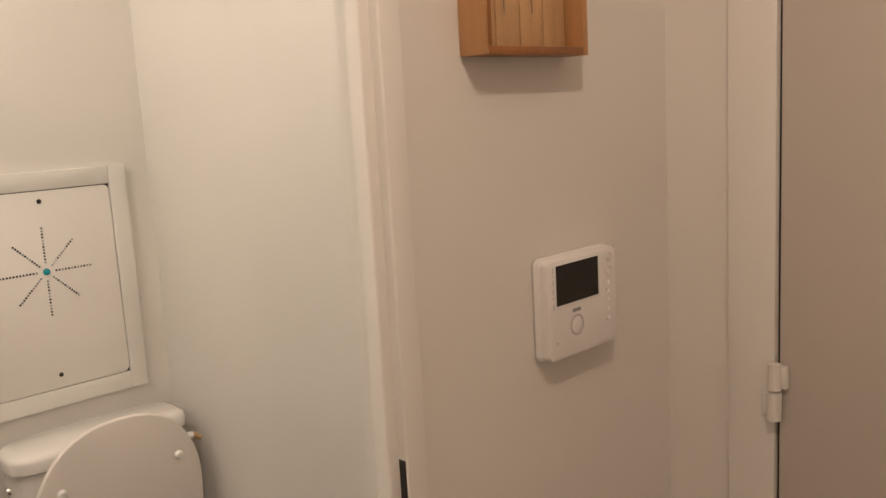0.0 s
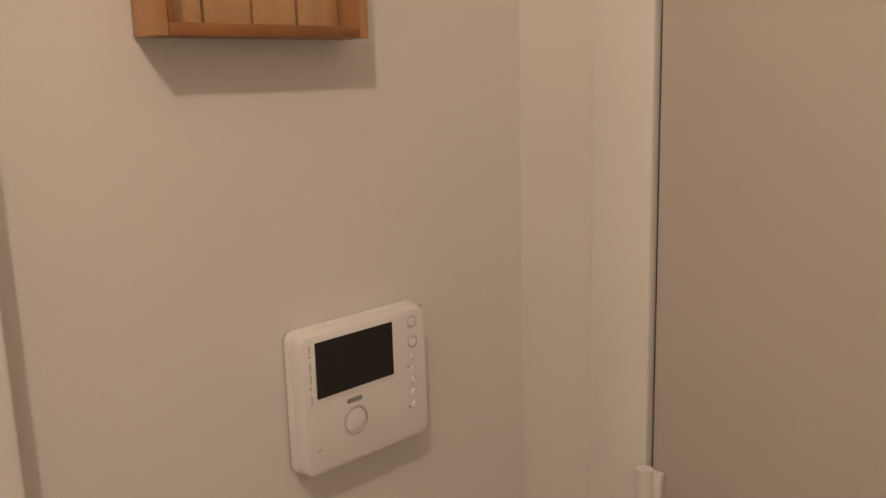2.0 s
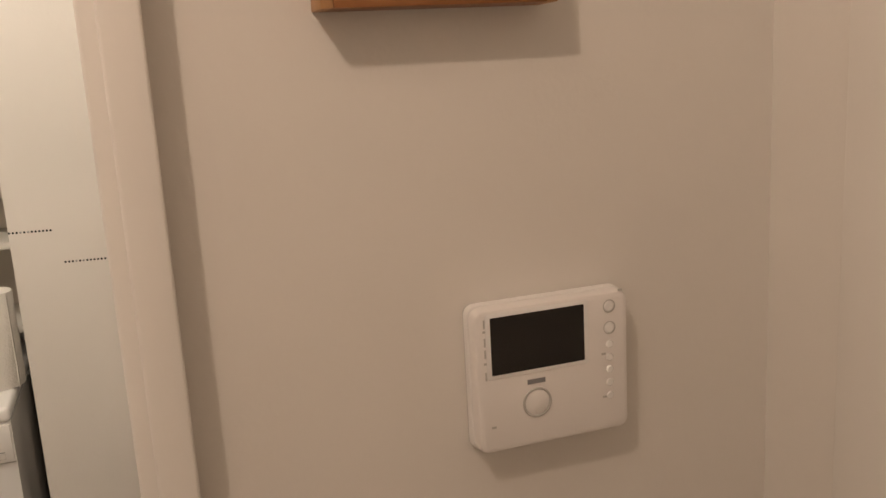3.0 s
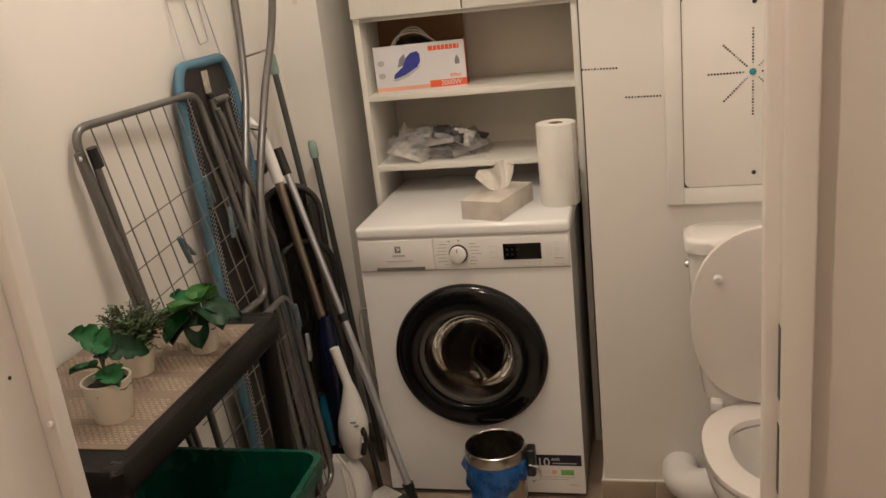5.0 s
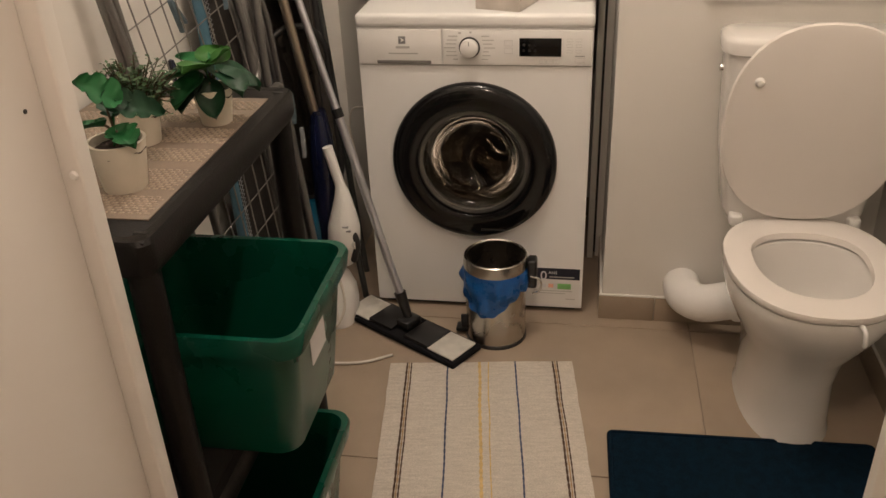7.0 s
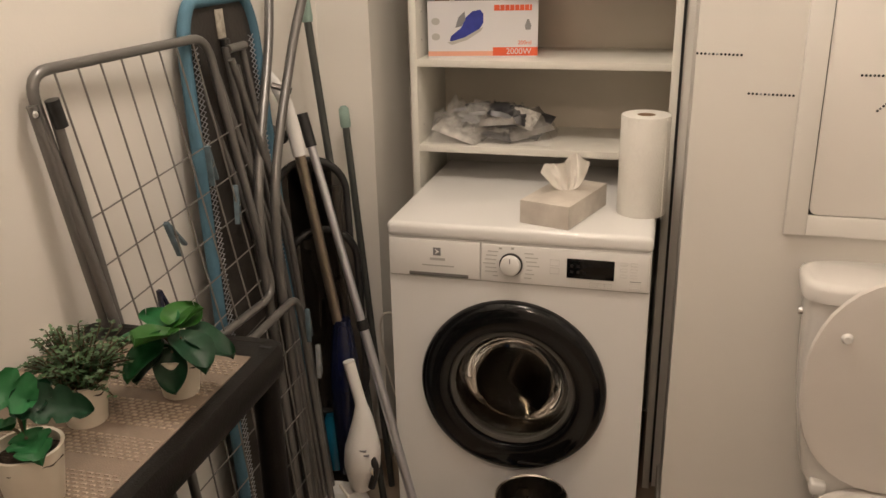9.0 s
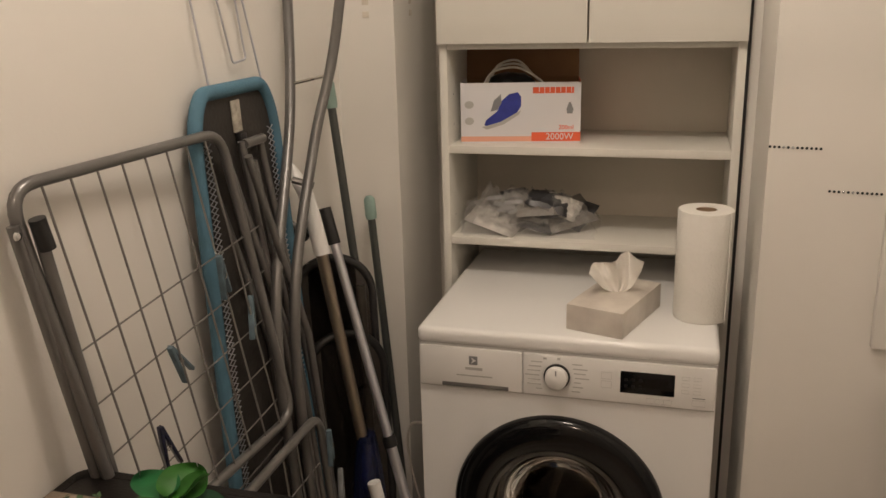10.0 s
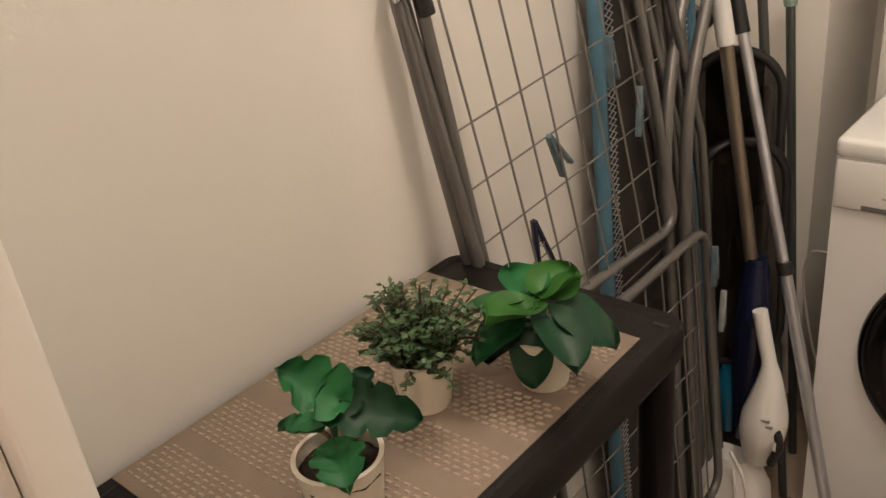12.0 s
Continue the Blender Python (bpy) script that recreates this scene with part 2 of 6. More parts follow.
def bm_tube(points, radius, n=10, closed=False, bm=None, scale=None):
    """A round tube along points; radius may be one number or a list."""
    b = bm or bmesh.new()
    pts = [Vector(q) for q in points]
    rad = radius if isinstance(radius, (list, tuple)) else [radius] * len(pts)
    rings = []
    up = None
    for i, p in enumerate(pts):
        if closed:
            d = pts[(i + 1) % len(pts)] - pts[i - 1]
        else:
            d = pts[min(i + 1, len(pts) - 1)] - pts[max(i - 1, 0)]
        d.normalize()
        if up is None:
            up = d.orthogonal().normalized()
        up = (up - d * up.dot(d))
        up = up.normalized() if up.length > 1e-6 else d.orthogonal().normalized()
        side = d.cross(up)
        rings.append([b.verts.new(p + rad[i] * (math.cos(2 * math.pi * k / n) * up + math.sin(2 * math.pi * k / n) * side)) for k in range(n)])
    pairs = list(zip(rings, rings[1:])) + ([(rings[-1], rings[0])] if closed else [])
    for a, c in pairs:
        for k in range(n):
            j = (k + 1) % n
            f = b.faces.new((a[k], a[j], c[j], c[k]))
            f.smooth = True
    if not closed:
        b.faces.new(rings[0][::-1])
        b.faces.new(rings[-1])
    return b


def rounded(points, radius, steps=5):
    """The corners of a polyline rounded."""
    p = [Vector(q) for q in points]
    out = [p[0]]
    for a, b, c in zip(p, p[1:], p[2:]):
        r = min(radius, (a - b).length * 0.45, (c - b).length * 0.45)
        s, e = b + (a - b).normalized() * r, b + (c - b).normalized() * r
        for k in range(steps + 1):
            t = k / steps
            out.append((1 - t) ** 2 * s + 2 * t * (1 - t) * b + t * t * e)
    out.append(p[-1])
    return out


def bm_plate(outline, z0, z1, bevel=0.0):
    """A flat plate with the outline (x, y), from z0 to z1."""
    bm = bmesh.new()
    lo = [bm.verts.new((x, y, z0)) for x, y in outline]
    hi = [bm.verts.new((x, y, z1)) for x, y in outline]
    n = len(outline)
    bm.faces.new(lo[::-1])
    top = bm.faces.new(hi)
    for i in range(n):
        bm.faces.new((lo[i], lo[(i + 1) % n], hi[(i + 1) % n], hi[i]))
    bmesh.ops.recalc_face_normals(bm, faces=bm.faces[:])
    if bevel:
        bmesh.ops.bevel(bm, geom=[e for e in top.edges], offset=bevel, segments=2, affect="EDGES", profile=0.5)
    return bm


def round_rect(w, h, r, n=5, cx=0.0, cy=0.0):
    out = []
    for sx, sy, a0 in ((1, 1, 0), (-1, 1, 90), (-1, -1, 180), (1, -1, 270)):
        for k in range(n + 1):
            a = radians(a0 + 90 * k / n)
            out.append((cx + sx * (w / 2 - r) + r * math.cos(a), cy + sy * (h / 2 - r) + r * math.sin(a)))
    return out


def mesh_object(name, bm, mat, smooth_angle=40):
    data = bpy.data.meshes.new(name)
    bm.normal_update()
    bm.to_mesh(data)
    bm.free()
    data.materials.append(mat)
    data.shade_smooth()
    data.set_sharp_from_angle(angle=radians(smooth_angle))
    return new(name, data)


def part(name, bm, mat, parent, label="", kind="", smooth_angle=40):
    ob = mesh_object(name, bm, mat, smooth_angle)
    ob.parent = parent
    return tagged(ob, label=label, kind=kind)


def piece(name, data, parent, at):
    ob = new(name, data)
    ob.parent = parent
    ob.matrix_basis = at
    return ob


def thing(name, label, category, at=(0, 0, 0), rz=0.0, group="", m=None):
    ob = new(name)
    ob.empty_display_size = 0.05
    ob.matrix_basis = m if m is not None else pose(*at, 0, 0, rz)
    return tagged(ob, label, category, group)


def structure(name, bm, mat, label="", category="", smooth_angle=40):
    ob = mesh_object(name, bm, mat, smooth_angle)
    return tagged(ob, label, category, kind="structure")


FRONT = Matrix.Rotation(radians(90), 4, "X")      # local xy plate -> upright, facing -y


def text_bm(words, size, depth=0.0004):
    curve = bpy.data.curves.new("words", "FONT")
    curve.body, curve.size, curve.extrude, curve.align_x, curve.align_y = words, size, depth, "CENTER", "CENTER"
    tmp = bpy.data.objects.new("words", curve)
    scene.collection.objects.link(tmp)
    bpy.context.view_layer.update()
    data = bpy.data.meshes.new_from_object(tmp.evaluated_get(bpy.context.evaluated_depsgraph_get()))
    bm = bmesh.new()
    bm.from_mesh(data)
    bpy.data.objects.remove(tmp)
    bpy.data.meshes.remove(data)
    bpy.data.curves.remove(curve)
    return bm


# ---- the place in numbers ----
LEFT, RIGHT = -0.27, 1.335            # walls of the small room
DIVIDE, INNER = -1.342, -1.262         # the dividing wall: its hall face and its room face
BACK, DUCT = 0.63, -0.01             # back of the washing niche; face of the duct wall
NICHE = 0.655                        # left edge of the duct wall
H = 2.48
LWALL0, LWALL1 = -1.448, -1.378      # the thinner wall strip left of the doorway
OPEN_L, OPEN_R, OPEN_H = 0.076, 0.912, 2.06
HALL_R, HALL_L, HALL_B = 1.546, -0.75, -3.1

# ---- structure ----
structure("floor", bm_box(HALL_L - 0.1, HALL_R + 0.1, HALL_B - 0.1, BACK + 0.1, -0.1, -0.004), GROUT, "beige tiled floor", "floor")
structure("ceiling", bm_box(HALL_L - 0.1, HALL_R + 0.1, HALL_B - 0.1, BACK + 0.1, H, H + 0.1), CEILING, "plain white ceiling", "ceiling")
structure("wall_west", bm_box(LEFT - 0.1, LEFT, LWALL1, BACK, 0, H), PAINT, "plain off-white painted wall behind the drying rack", "wall")
structure("wall_north", bm_box(LEFT - 0.1, NICHE, BACK, BACK + 0.1, 0, H), PAINT, "off-white painted wall behind the washing machine", "wall")
structure("wall_pilaster", bm_box(LEFT, -0.130, 0.30, BACK, 0, H), PAINT, "boxed-in off-white corner pier", "wall")
structure("wall_duct", bm_box(NICHE, RIGHT + 0.1, DUCT, BACK + 0.1, 0, H), PAINT, "off-white duct wall behind the toilet", "wall")
structure("wall_east", bm_box(RIGHT, RIGHT + 0.1, DIVIDE + 0.06, DUCT, 0, H), PAINT, "off-white painted wall beside the toilet", "wall")


def wall_with_opening():
    bm = bm_box(HALL_L - 0.1, OPEN_L - 0.026, LWALL0, LWALL1, 0, H)
    bm_box(OPEN_R + 0.043, HALL_R + 0.1, DIVIDE, DIVIDE + 0.06, 0, H, bm=bm)
    bm_box(OPEN_L - 0.026, OPEN_R + 0.043, LWALL0 + 0.02, DIVIDE + 0.05, OPEN_H + 0.04, H, bm=bm)
    return bm


structure("wall_divide", wall_with_opening(), PAINT, "off-white painted wall with the doorway", "wall")


def wall_with_entrance():
    bm = bm_box(HALL_R, HALL_R + 0.1, -1.446, DIVIDE, 0, H)
    bm_box(HALL_R, HALL_R + 0.1, HALL_B, -2.60, 0, H, bm=bm)
    bm_box(HALL_R, HALL_R + 0.1, -2.60, -1.446, 2.14, H, bm=bm)
    return bm


structure("wall_hall_east", wall_with_entrance(), PAINT, "off-white painted hall wall round the entrance door", "wall")
structure("wall_hall_west", bm_box(HALL_L - 0.1, HALL_L, HALL_B, LWALL0, 0, H), PAINT, "plain off-white hall wall", "wall")
structure("wall_hall_south", bm_box(HALL_L - 0.1, HALL_R + 0.1, HALL_B - 0.1, HALL_B, 0, H), PAINT, "plain off-white hall wall", "wall")


# door frame of the small room: stop, rebate and casing, painted steel
def door_frame():
    f = thing("door_frame", "white painted metal door frame in the dividing wall", "door frame")
    f["kind"] = "structure"
    bm = bm_box(OPEN_R, OPEN_R + 0.024, -1.374, -1.352, 0, OPEN_H + 0.04, 0.003, 3)
    bm_box(OPEN_R + 0.014, OPEN_R + 0.045, -1.388, DIVIDE + 0.01, 0, OPEN_H + 0.04, 0.003, 3, bm=bm)
    part("jamb", bm, FRAMEPAINT, f)
    bm = bm_box(OPEN_L - 0.026, OPEN_L, -1.386, -1.360, 0, OPEN_H + 0.04, 0.003, 3)
    part("jamb", bm, FRAMEPAINT, f)
    part("head", bm_box(OPEN_L, OPEN_R, -1.388, -1.352, OPEN_H, OPEN_H + 0.04, 0.003), FRAMEPAINT, f)
    for z0, z1 in ((1.085, 1.165), (0.975, 1.055)):
        part("strike_slot", bm_box(OPEN_R + 0.0133, OPEN_R + 0.0150, -1.3855, -1.3755, z0, z1), BLACKP, f, "dark strike slot")
    for z in (0.45, 1.045, 1.7):
        part("buffer", moved(bm_lathe([(0, 0.004), (0.0035, 0.0035), (0.005, 0.001), (0.005, 0)], 12), Matrix.Translation((OPEN_L - 0.008, -1.386, z)) @ Matrix.Rotation(radians(90), 4, "X")), WPLASTIC, f, "round white door buffer")


door_frame()


def room_door():
    d = thing("door_1", "white flush interior door standing open into the hall", "door", (OPEN_L - 0.016, -1.3885, 0))
    d["kind"] = "structure"
    part("leaf", bm_box(-0.045, -0.005, -0.80, 0.0020, 0.008, 2.04, 0.002), DOORPAINT, d)
    for s, x in ((1, -0.005), (-1, -0.045)):
        bm = moved(bm_lathe([(0.026, 0), (0.026, 0.006), (0.012, 0.009), (0.009, 0.045), (0, 0.045)], 24), Matrix.Translation((x, -0.745, 1.05)) @ Matrix.Rotation(radians(90 * s), 4, "Y"))
        bm_tube(rounded([(x + s * 0.04, -0.745, 1.05), (x + s * 0.055, -0.735, 1.05), (x + s * 0.055, -0.63, 1.05)], 0.012), 0.0085, 12, bm=bm)
        part("handle", bm, STEEL, d, "brushed metal lever handle")
    part("screw_hole", moved(bm_lathe([(0, 0.001), (0.0025, 0.001), (0.0025, 0)], 10), Matrix.Translation((-0.005, -0.028, 1.125)) @ Matrix.Rotation(radians(90), 4, "Y")), BLACKP, d, "small dark screw hole")


room_door()


def door_sticker():
    """A paper flower stuck on the face of the door that looks at the wall when the door stands open."""
    c = thing("flower_sticker", "pink and white paper flower with a green leaf on the door", "sticker", m=pose(OPEN_L - 0.0612, -1.868, 1.605, 0, 0, -90))
    petal = [(0.034 * math.cos(k * math.pi / 8) * 0.8, 0.034 * math.sin(k * math.pi / 8) + 0.030) for k in range(16)]
    for k in range(6):
        part("petal", moved(bm_plate(petal, 0, 0.0004 + 0.00015 * k), Matrix.Rotation(radians(90), 4, "X") @ Matrix.Rotation(radians(60 * k), 4, "Z")), PETALPINK if k % 2 else TISSUE, c, "pink petal" if k % 2 else "white petal")
    part("flower_edge", moved(bm_tube([(0.052 * math.cos(a) * (1 + 0.08 * math.cos(6 * a)), 0.052 * math.sin(a) * (1 + 0.08 * math.cos(6 * a)), 0.0014) for a in [2 * math.pi * k / 48 for k in range(48)]], 0.0014, 6, closed=True), Matrix.Rotation(radians(90), 4, "X")), PETALRED, c, "red wavy outline")
    part("leaf", moved(bm_plate([(-0.05, 0.0), (-0.02, 0.016), (0.02, 0.018), (0.05, 0.004), (0.02, -0.014), (-0.02, -0.016)], 0, 0.0006), Matrix.Translation((0.02, 0, -0.095)) @ Matrix.Rotation(radians(90), 4, "X")), LEAF, c, "green paper leaf")


door_sticker()


# entrance door on the hall's right wall
def entrance():
    f = thing("entrance_frame", "white painted metal frame of the entrance door", "door frame")
    f["kind"] = "structure"
    bm = bm_box(HALL_R - 0.010, HALL_R + 0.05, -1.522, -1.448, 0, 2.14, 0.003)
    part("jamb", bm, FRAMEPAINT, f)
    part("jamb", bm_box(HALL_R - 0.010, HALL_R + 0.05, -2.598, -2.538, 0, 2.14, 0.003), FRAMEPAINT, f)
    part("head", bm_box(HALL_R - 0.010, HALL_R + 0.05, -2.538, -1.522, 2.08, 2.138, 0.003), FRAMEPAINT, f)
    part("caulk_line", bm_box(HALL_R - 0.0012, HALL_R, -1.4476, -1.445, 0, 2.14), RUBBER, f, "fine shrinkage line at the frame")
    d = thing("door_2", "closed white flush entrance door with lift-off hinges", "door")
    d["kind"] = "structure"
    part("leaf", bm_box(HALL_R - 0.006, HALL_R + 0.045, -2.535, -1.5275, 0.008, 2.077, 0.002), ENTRANCESHADED, d)
    part("seal", bm_box(HALL_R + 0.002, HALL_R + 0.04, -1.5273, -1.5222, 0.0, 2.08), BLACKP, d, "dark gap seal")
    for z in (0.24, 1.106, 1.87):
        h = bm_tube([(HALL_R - 0.018, -1.5255, z + 0.002), (HALL_R - 0.018, -1.5255, z + 0.041)], 0.0095, 16)
        bm_box(HALL_R - 0.016, HALL_R - 0.006, -1.543, -1.528, z + 0.004, z + 0.038, 0.002, bm=h)
        hinge = part("hinge", h, FRAMEPAINT, d, "white painted lift-off hinge")
        h = bm_tube([(HALL_R - 0.018, -1.5255, z - 0.044), (HALL_R - 0.018, -1.5255, z - 0.001)], 0.0105, 16)
        bm_box(HALL_R - 0.016, HALL_R - 0.010, -1.523, -1.505, z - 0.040, z - 0.004, 0.002, bm=h)
        part("hinge_pin", h, FRAMEPAINT, hinge)


entrance()

# tiled skirting, separate tiles with a pale joint on top
def skirting(runs):
    for i, (a, b, axis, at, s) in enumerate(runs):
        lo, hi = min(a, b), max(a, b)
        if axis == "x":
            bm = bm_box(lo, hi, min(at, at + s * 0.009), max(at, at + s * 0.009), 0, 0.075, 0.0015)
        else:
            bm = bm_box(min(at, at + s * 0.009), max(at, at + s * 0.009), lo, hi, 0, 0.075, 0.0015)
        base = structure("baseboard", bm, TILE, "beige ceramic tile skirting", "baseboard")
        if axis == "x":
            cap = bm_box(lo, hi, min(at, at + s * 0.007), max(at, at + s * 0.007), 0.075, 0.079, 0.001)
        else:
            cap = bm_box(min(at, at + s * 0.007), max(at, at + s * 0.007), lo, hi, 0.075, 0.079, 0.001)
        part("joint", cap, FRAMEPAINT, base)


skirting([(NICHE - 0.009, 0.80, "x", DUCT, -1), (0.802, 1.20, "x", DUCT, -1), (1.202, RIGHT, "x", DUCT, -1), (LWALL1, 0.30, "y", LEFT, 1), (LEFT + 0.009, -0.130, "x", 0.30, -1),
          (DUCT, 0.34, "y", NICHE, -1), (-0.13, NICHE - 0.009, "x", BACK, -1), (0.98, HALL_R, "x", DIVIDE, -1), (DIVIDE + 0.06, DUCT - 0.009, "y", RIGHT, -1), (HALL_B, DIVIDE, "y", HALL_L, 1)])


# ---- the hall: key cabinet and door intercom ----
def key_cabinet():
    x0, x1, y0, y1, z0, z1 = 1.088, 1.291, -0.039, -0.001, 0.0, 0.26
    c = thing("key_cabinet", "beech key cabinet with slatted back and small hooks", "key cabinet", (0, DIVIDE, 1.600))
    t = 0.010
    part("side", bm_box(x0, x0 + t, y0, y1, z0, z1, 0.001), WOOD, c)
    part("side", bm_box(x1 - t, x1, y0, y1, z0, z1, 0.001), WOOD, c)
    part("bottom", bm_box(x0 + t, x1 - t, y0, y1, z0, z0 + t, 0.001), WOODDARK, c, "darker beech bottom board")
    part("top", bm_box(x0 + t, x1 - t, y0, y1, z1 - t, z1, 0.001), WOOD, c)
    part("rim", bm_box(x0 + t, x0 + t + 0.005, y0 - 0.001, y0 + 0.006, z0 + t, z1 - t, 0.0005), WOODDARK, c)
    w = (x1 - x0 - 2 * t) / 4
    for i in range(4):
        a = x0 + t + i * w
        part("slat", bm_box(a + 0.0012, a + w - 0.0012, -0.010, -0.004, z0 + t, z1 - t, 0.001), WOODLIGHT, c)
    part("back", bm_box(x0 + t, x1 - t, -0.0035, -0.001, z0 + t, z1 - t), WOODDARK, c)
    for i in range(3):
        a = x0 + t + (i + 0.8) * w * 1.15
        for z in (0.11, 0.2):
            hook = bm_tube(smooth_path([(a, -0.011, z), (a, -0.022, z - 0.002), (a + 0.002, -0.026, z - 0.012), (a + 0.003, -0.018, z - 0.018), (a + 0.003, -0.014, z - 0.012)], 4), 0.0012, 8)
            part("hook", hook, STEEL, c, "thin metal cup hook")
    for i in range(2):
        a = x0 + t + (i + 0.8) * w * 1.15
        part("key_string", bm_tube(smooth_path([(a + 0.0, -0.026, 0.098), (a + 0.008, -0.020, 0.080), (a + 0.014, -0.016, 0.052), (a + 0.010, -0.018, 0.075), (a + 0.003, -0.026, 0.098)], 4), 0.0008, 6), STEEL, c, "hanging split ring")


key_cabinet()


def intercom():
    x0, x1, z0, z1 = 1.203, 1.362, 1.199, 1.339
    cx, cz, w, h = (x0 + x1) / 2, (z0 + z1) / 2, x1 - x0, z1 - z0
    c = thing("intercom", "white wall-mounted video door intercom with a dark screen", "intercom", (cx, DIVIDE, cz))
    up = Matrix.Rotation(radians(90), 4, "X")
    part("back_plate", moved(bm_plate(round_rect(w - 0.002, h - 0.002, 0.008), 0, 0.004), up), MARK, c, "grey wall plate behind the housing")
    part("housing", moved(bm_plate(round_rect(w, h, 0.010), 0.004, 0.013, 0.0015), up), WPLASTIC, c)
    part("face", moved(bm_plate(round_rect(w - 0.003, h - 0.003, 0.010), 0.0135, 0.028, 0.005), up), INTERCOMWHITE, c)
    sx, sz = 1.266 - cx, 1.303 - cz
    part("screen_rim", moved(bm_plate(round_rect(0.103, 0.062, 0.003), 0.028, 0.0288, 0.0005), Matrix.Translation((sx, 0, sz)) @ up), ENAMEL, c)
    part("screen", moved(bm_plate(round_rect(0.094, 0.054, 0.001), 0.0288, 0.0292), Matrix.Translation((sx, 0, sz)) @ up), SCREEN, c, "dark glass screen")
    ring = bmesh.new()
    bx, bz = 0.052 * 0 + 1.263 - cx, 1.243 - cz
    bm_tube([(bx + 0.0135 * math.cos(a), -0.0285, bz + 0.0135 * math.sin(a)) for a in [2 * math.pi * k / 32 for k in range(32)]], 0.0012, 8, closed=True, bm=ring)
    part("button_ring", ring, MARK, c, "fine grey ring groove")
    part("call_button", moved(bm_lathe([(0, 0.0012), (0.011, 0.001), (0.0125, 0)], 28), Matrix.Translation((bx, -0.028, bz)) @ Matrix.Rotation(radians(90), 4, "X")), WPLASTIC, c)
    part("maker_mark", bm_box(bx - 0.009, bx + 0.009, -0.0285, -0.028, bz + 0.0185, bz + 0.023), PRINTGREY, c, "small grey nameplate")
    for z, r in ((1.324, 0.0052), (1.303, 0.0052), (1.287, 0.0038), (1.274, 0.0038), (1.262, 0.0038), (1.249, 0.0038), (1.236, 0.0038)):
        part("key", moved(bm_lathe([(0, 0.0012), (r * 0.8, 0.0012), (r, 0.0003), (r, 0)], 16), Matrix.Translation((1.340 - cx, -0.028, z - cz)) @ Matrix.Rotation(radians(90), 4, "X")), ENAMEL, c)
    for z, r in ((1.324, 0.0060), (1.303, 0.0060)):
        part("key_ring", bm_tube([(1.340 - cx + r * math.cos(a), -0.0284, z - cz + r * math.sin(a)) for a in [2 * math.pi * k / 20 for k in range(20)]], 0.0005, 5, closed=True), MARK, c)
    for x, z in ((1.3335, 1.278), (1.334, 1.235), (1.352, 1.338), (1.214, 1.318), (1.214, 1.288), (1.219, 1.226)):
        part("marking", bm_box(x - cx - 0.0022, x - cx + 0.0022, -0.0283, -0.028, z - cz - 0.0010, z - cz + 0.0010), MARK, c)
    for z in (1.325, 1.308, 1.297, 1.276):
        part("keyhole_slot", bm_box(1.2135 - cx - 0.0008, 1.2135 - cx + 0.0008, -0.0283, -0.028, z - cz - 0.004, z - cz + 0.004), MARK, c)


intercom()


def ceiling_lamp(name, at, label):
    c = thing(name, label, "ceiling light", (at[0], at[1], H))
    part("base", bm_lathe([(0, 0), (0.05, 0), (0.05, -0.012), (0.02, -0.016), (0, -0.016)], 24), FRAMEPAINT, c)
    part("socket", bm_lathe([(0, -0.016), (0.016, -0.016), (0.016, -0.035), (0, -0.035)], 16), WPLASTIC, c)


ceiling_lamp("hall_ceiling_light", HALL_LAMP, "bare bulb fitting on the hall ceiling")
ceiling_lamp("room_ceiling_light", (ROOM_LAMP[0], ROOM_LAMP[1]), "bare bulb fitting on the ceiling of the small room")


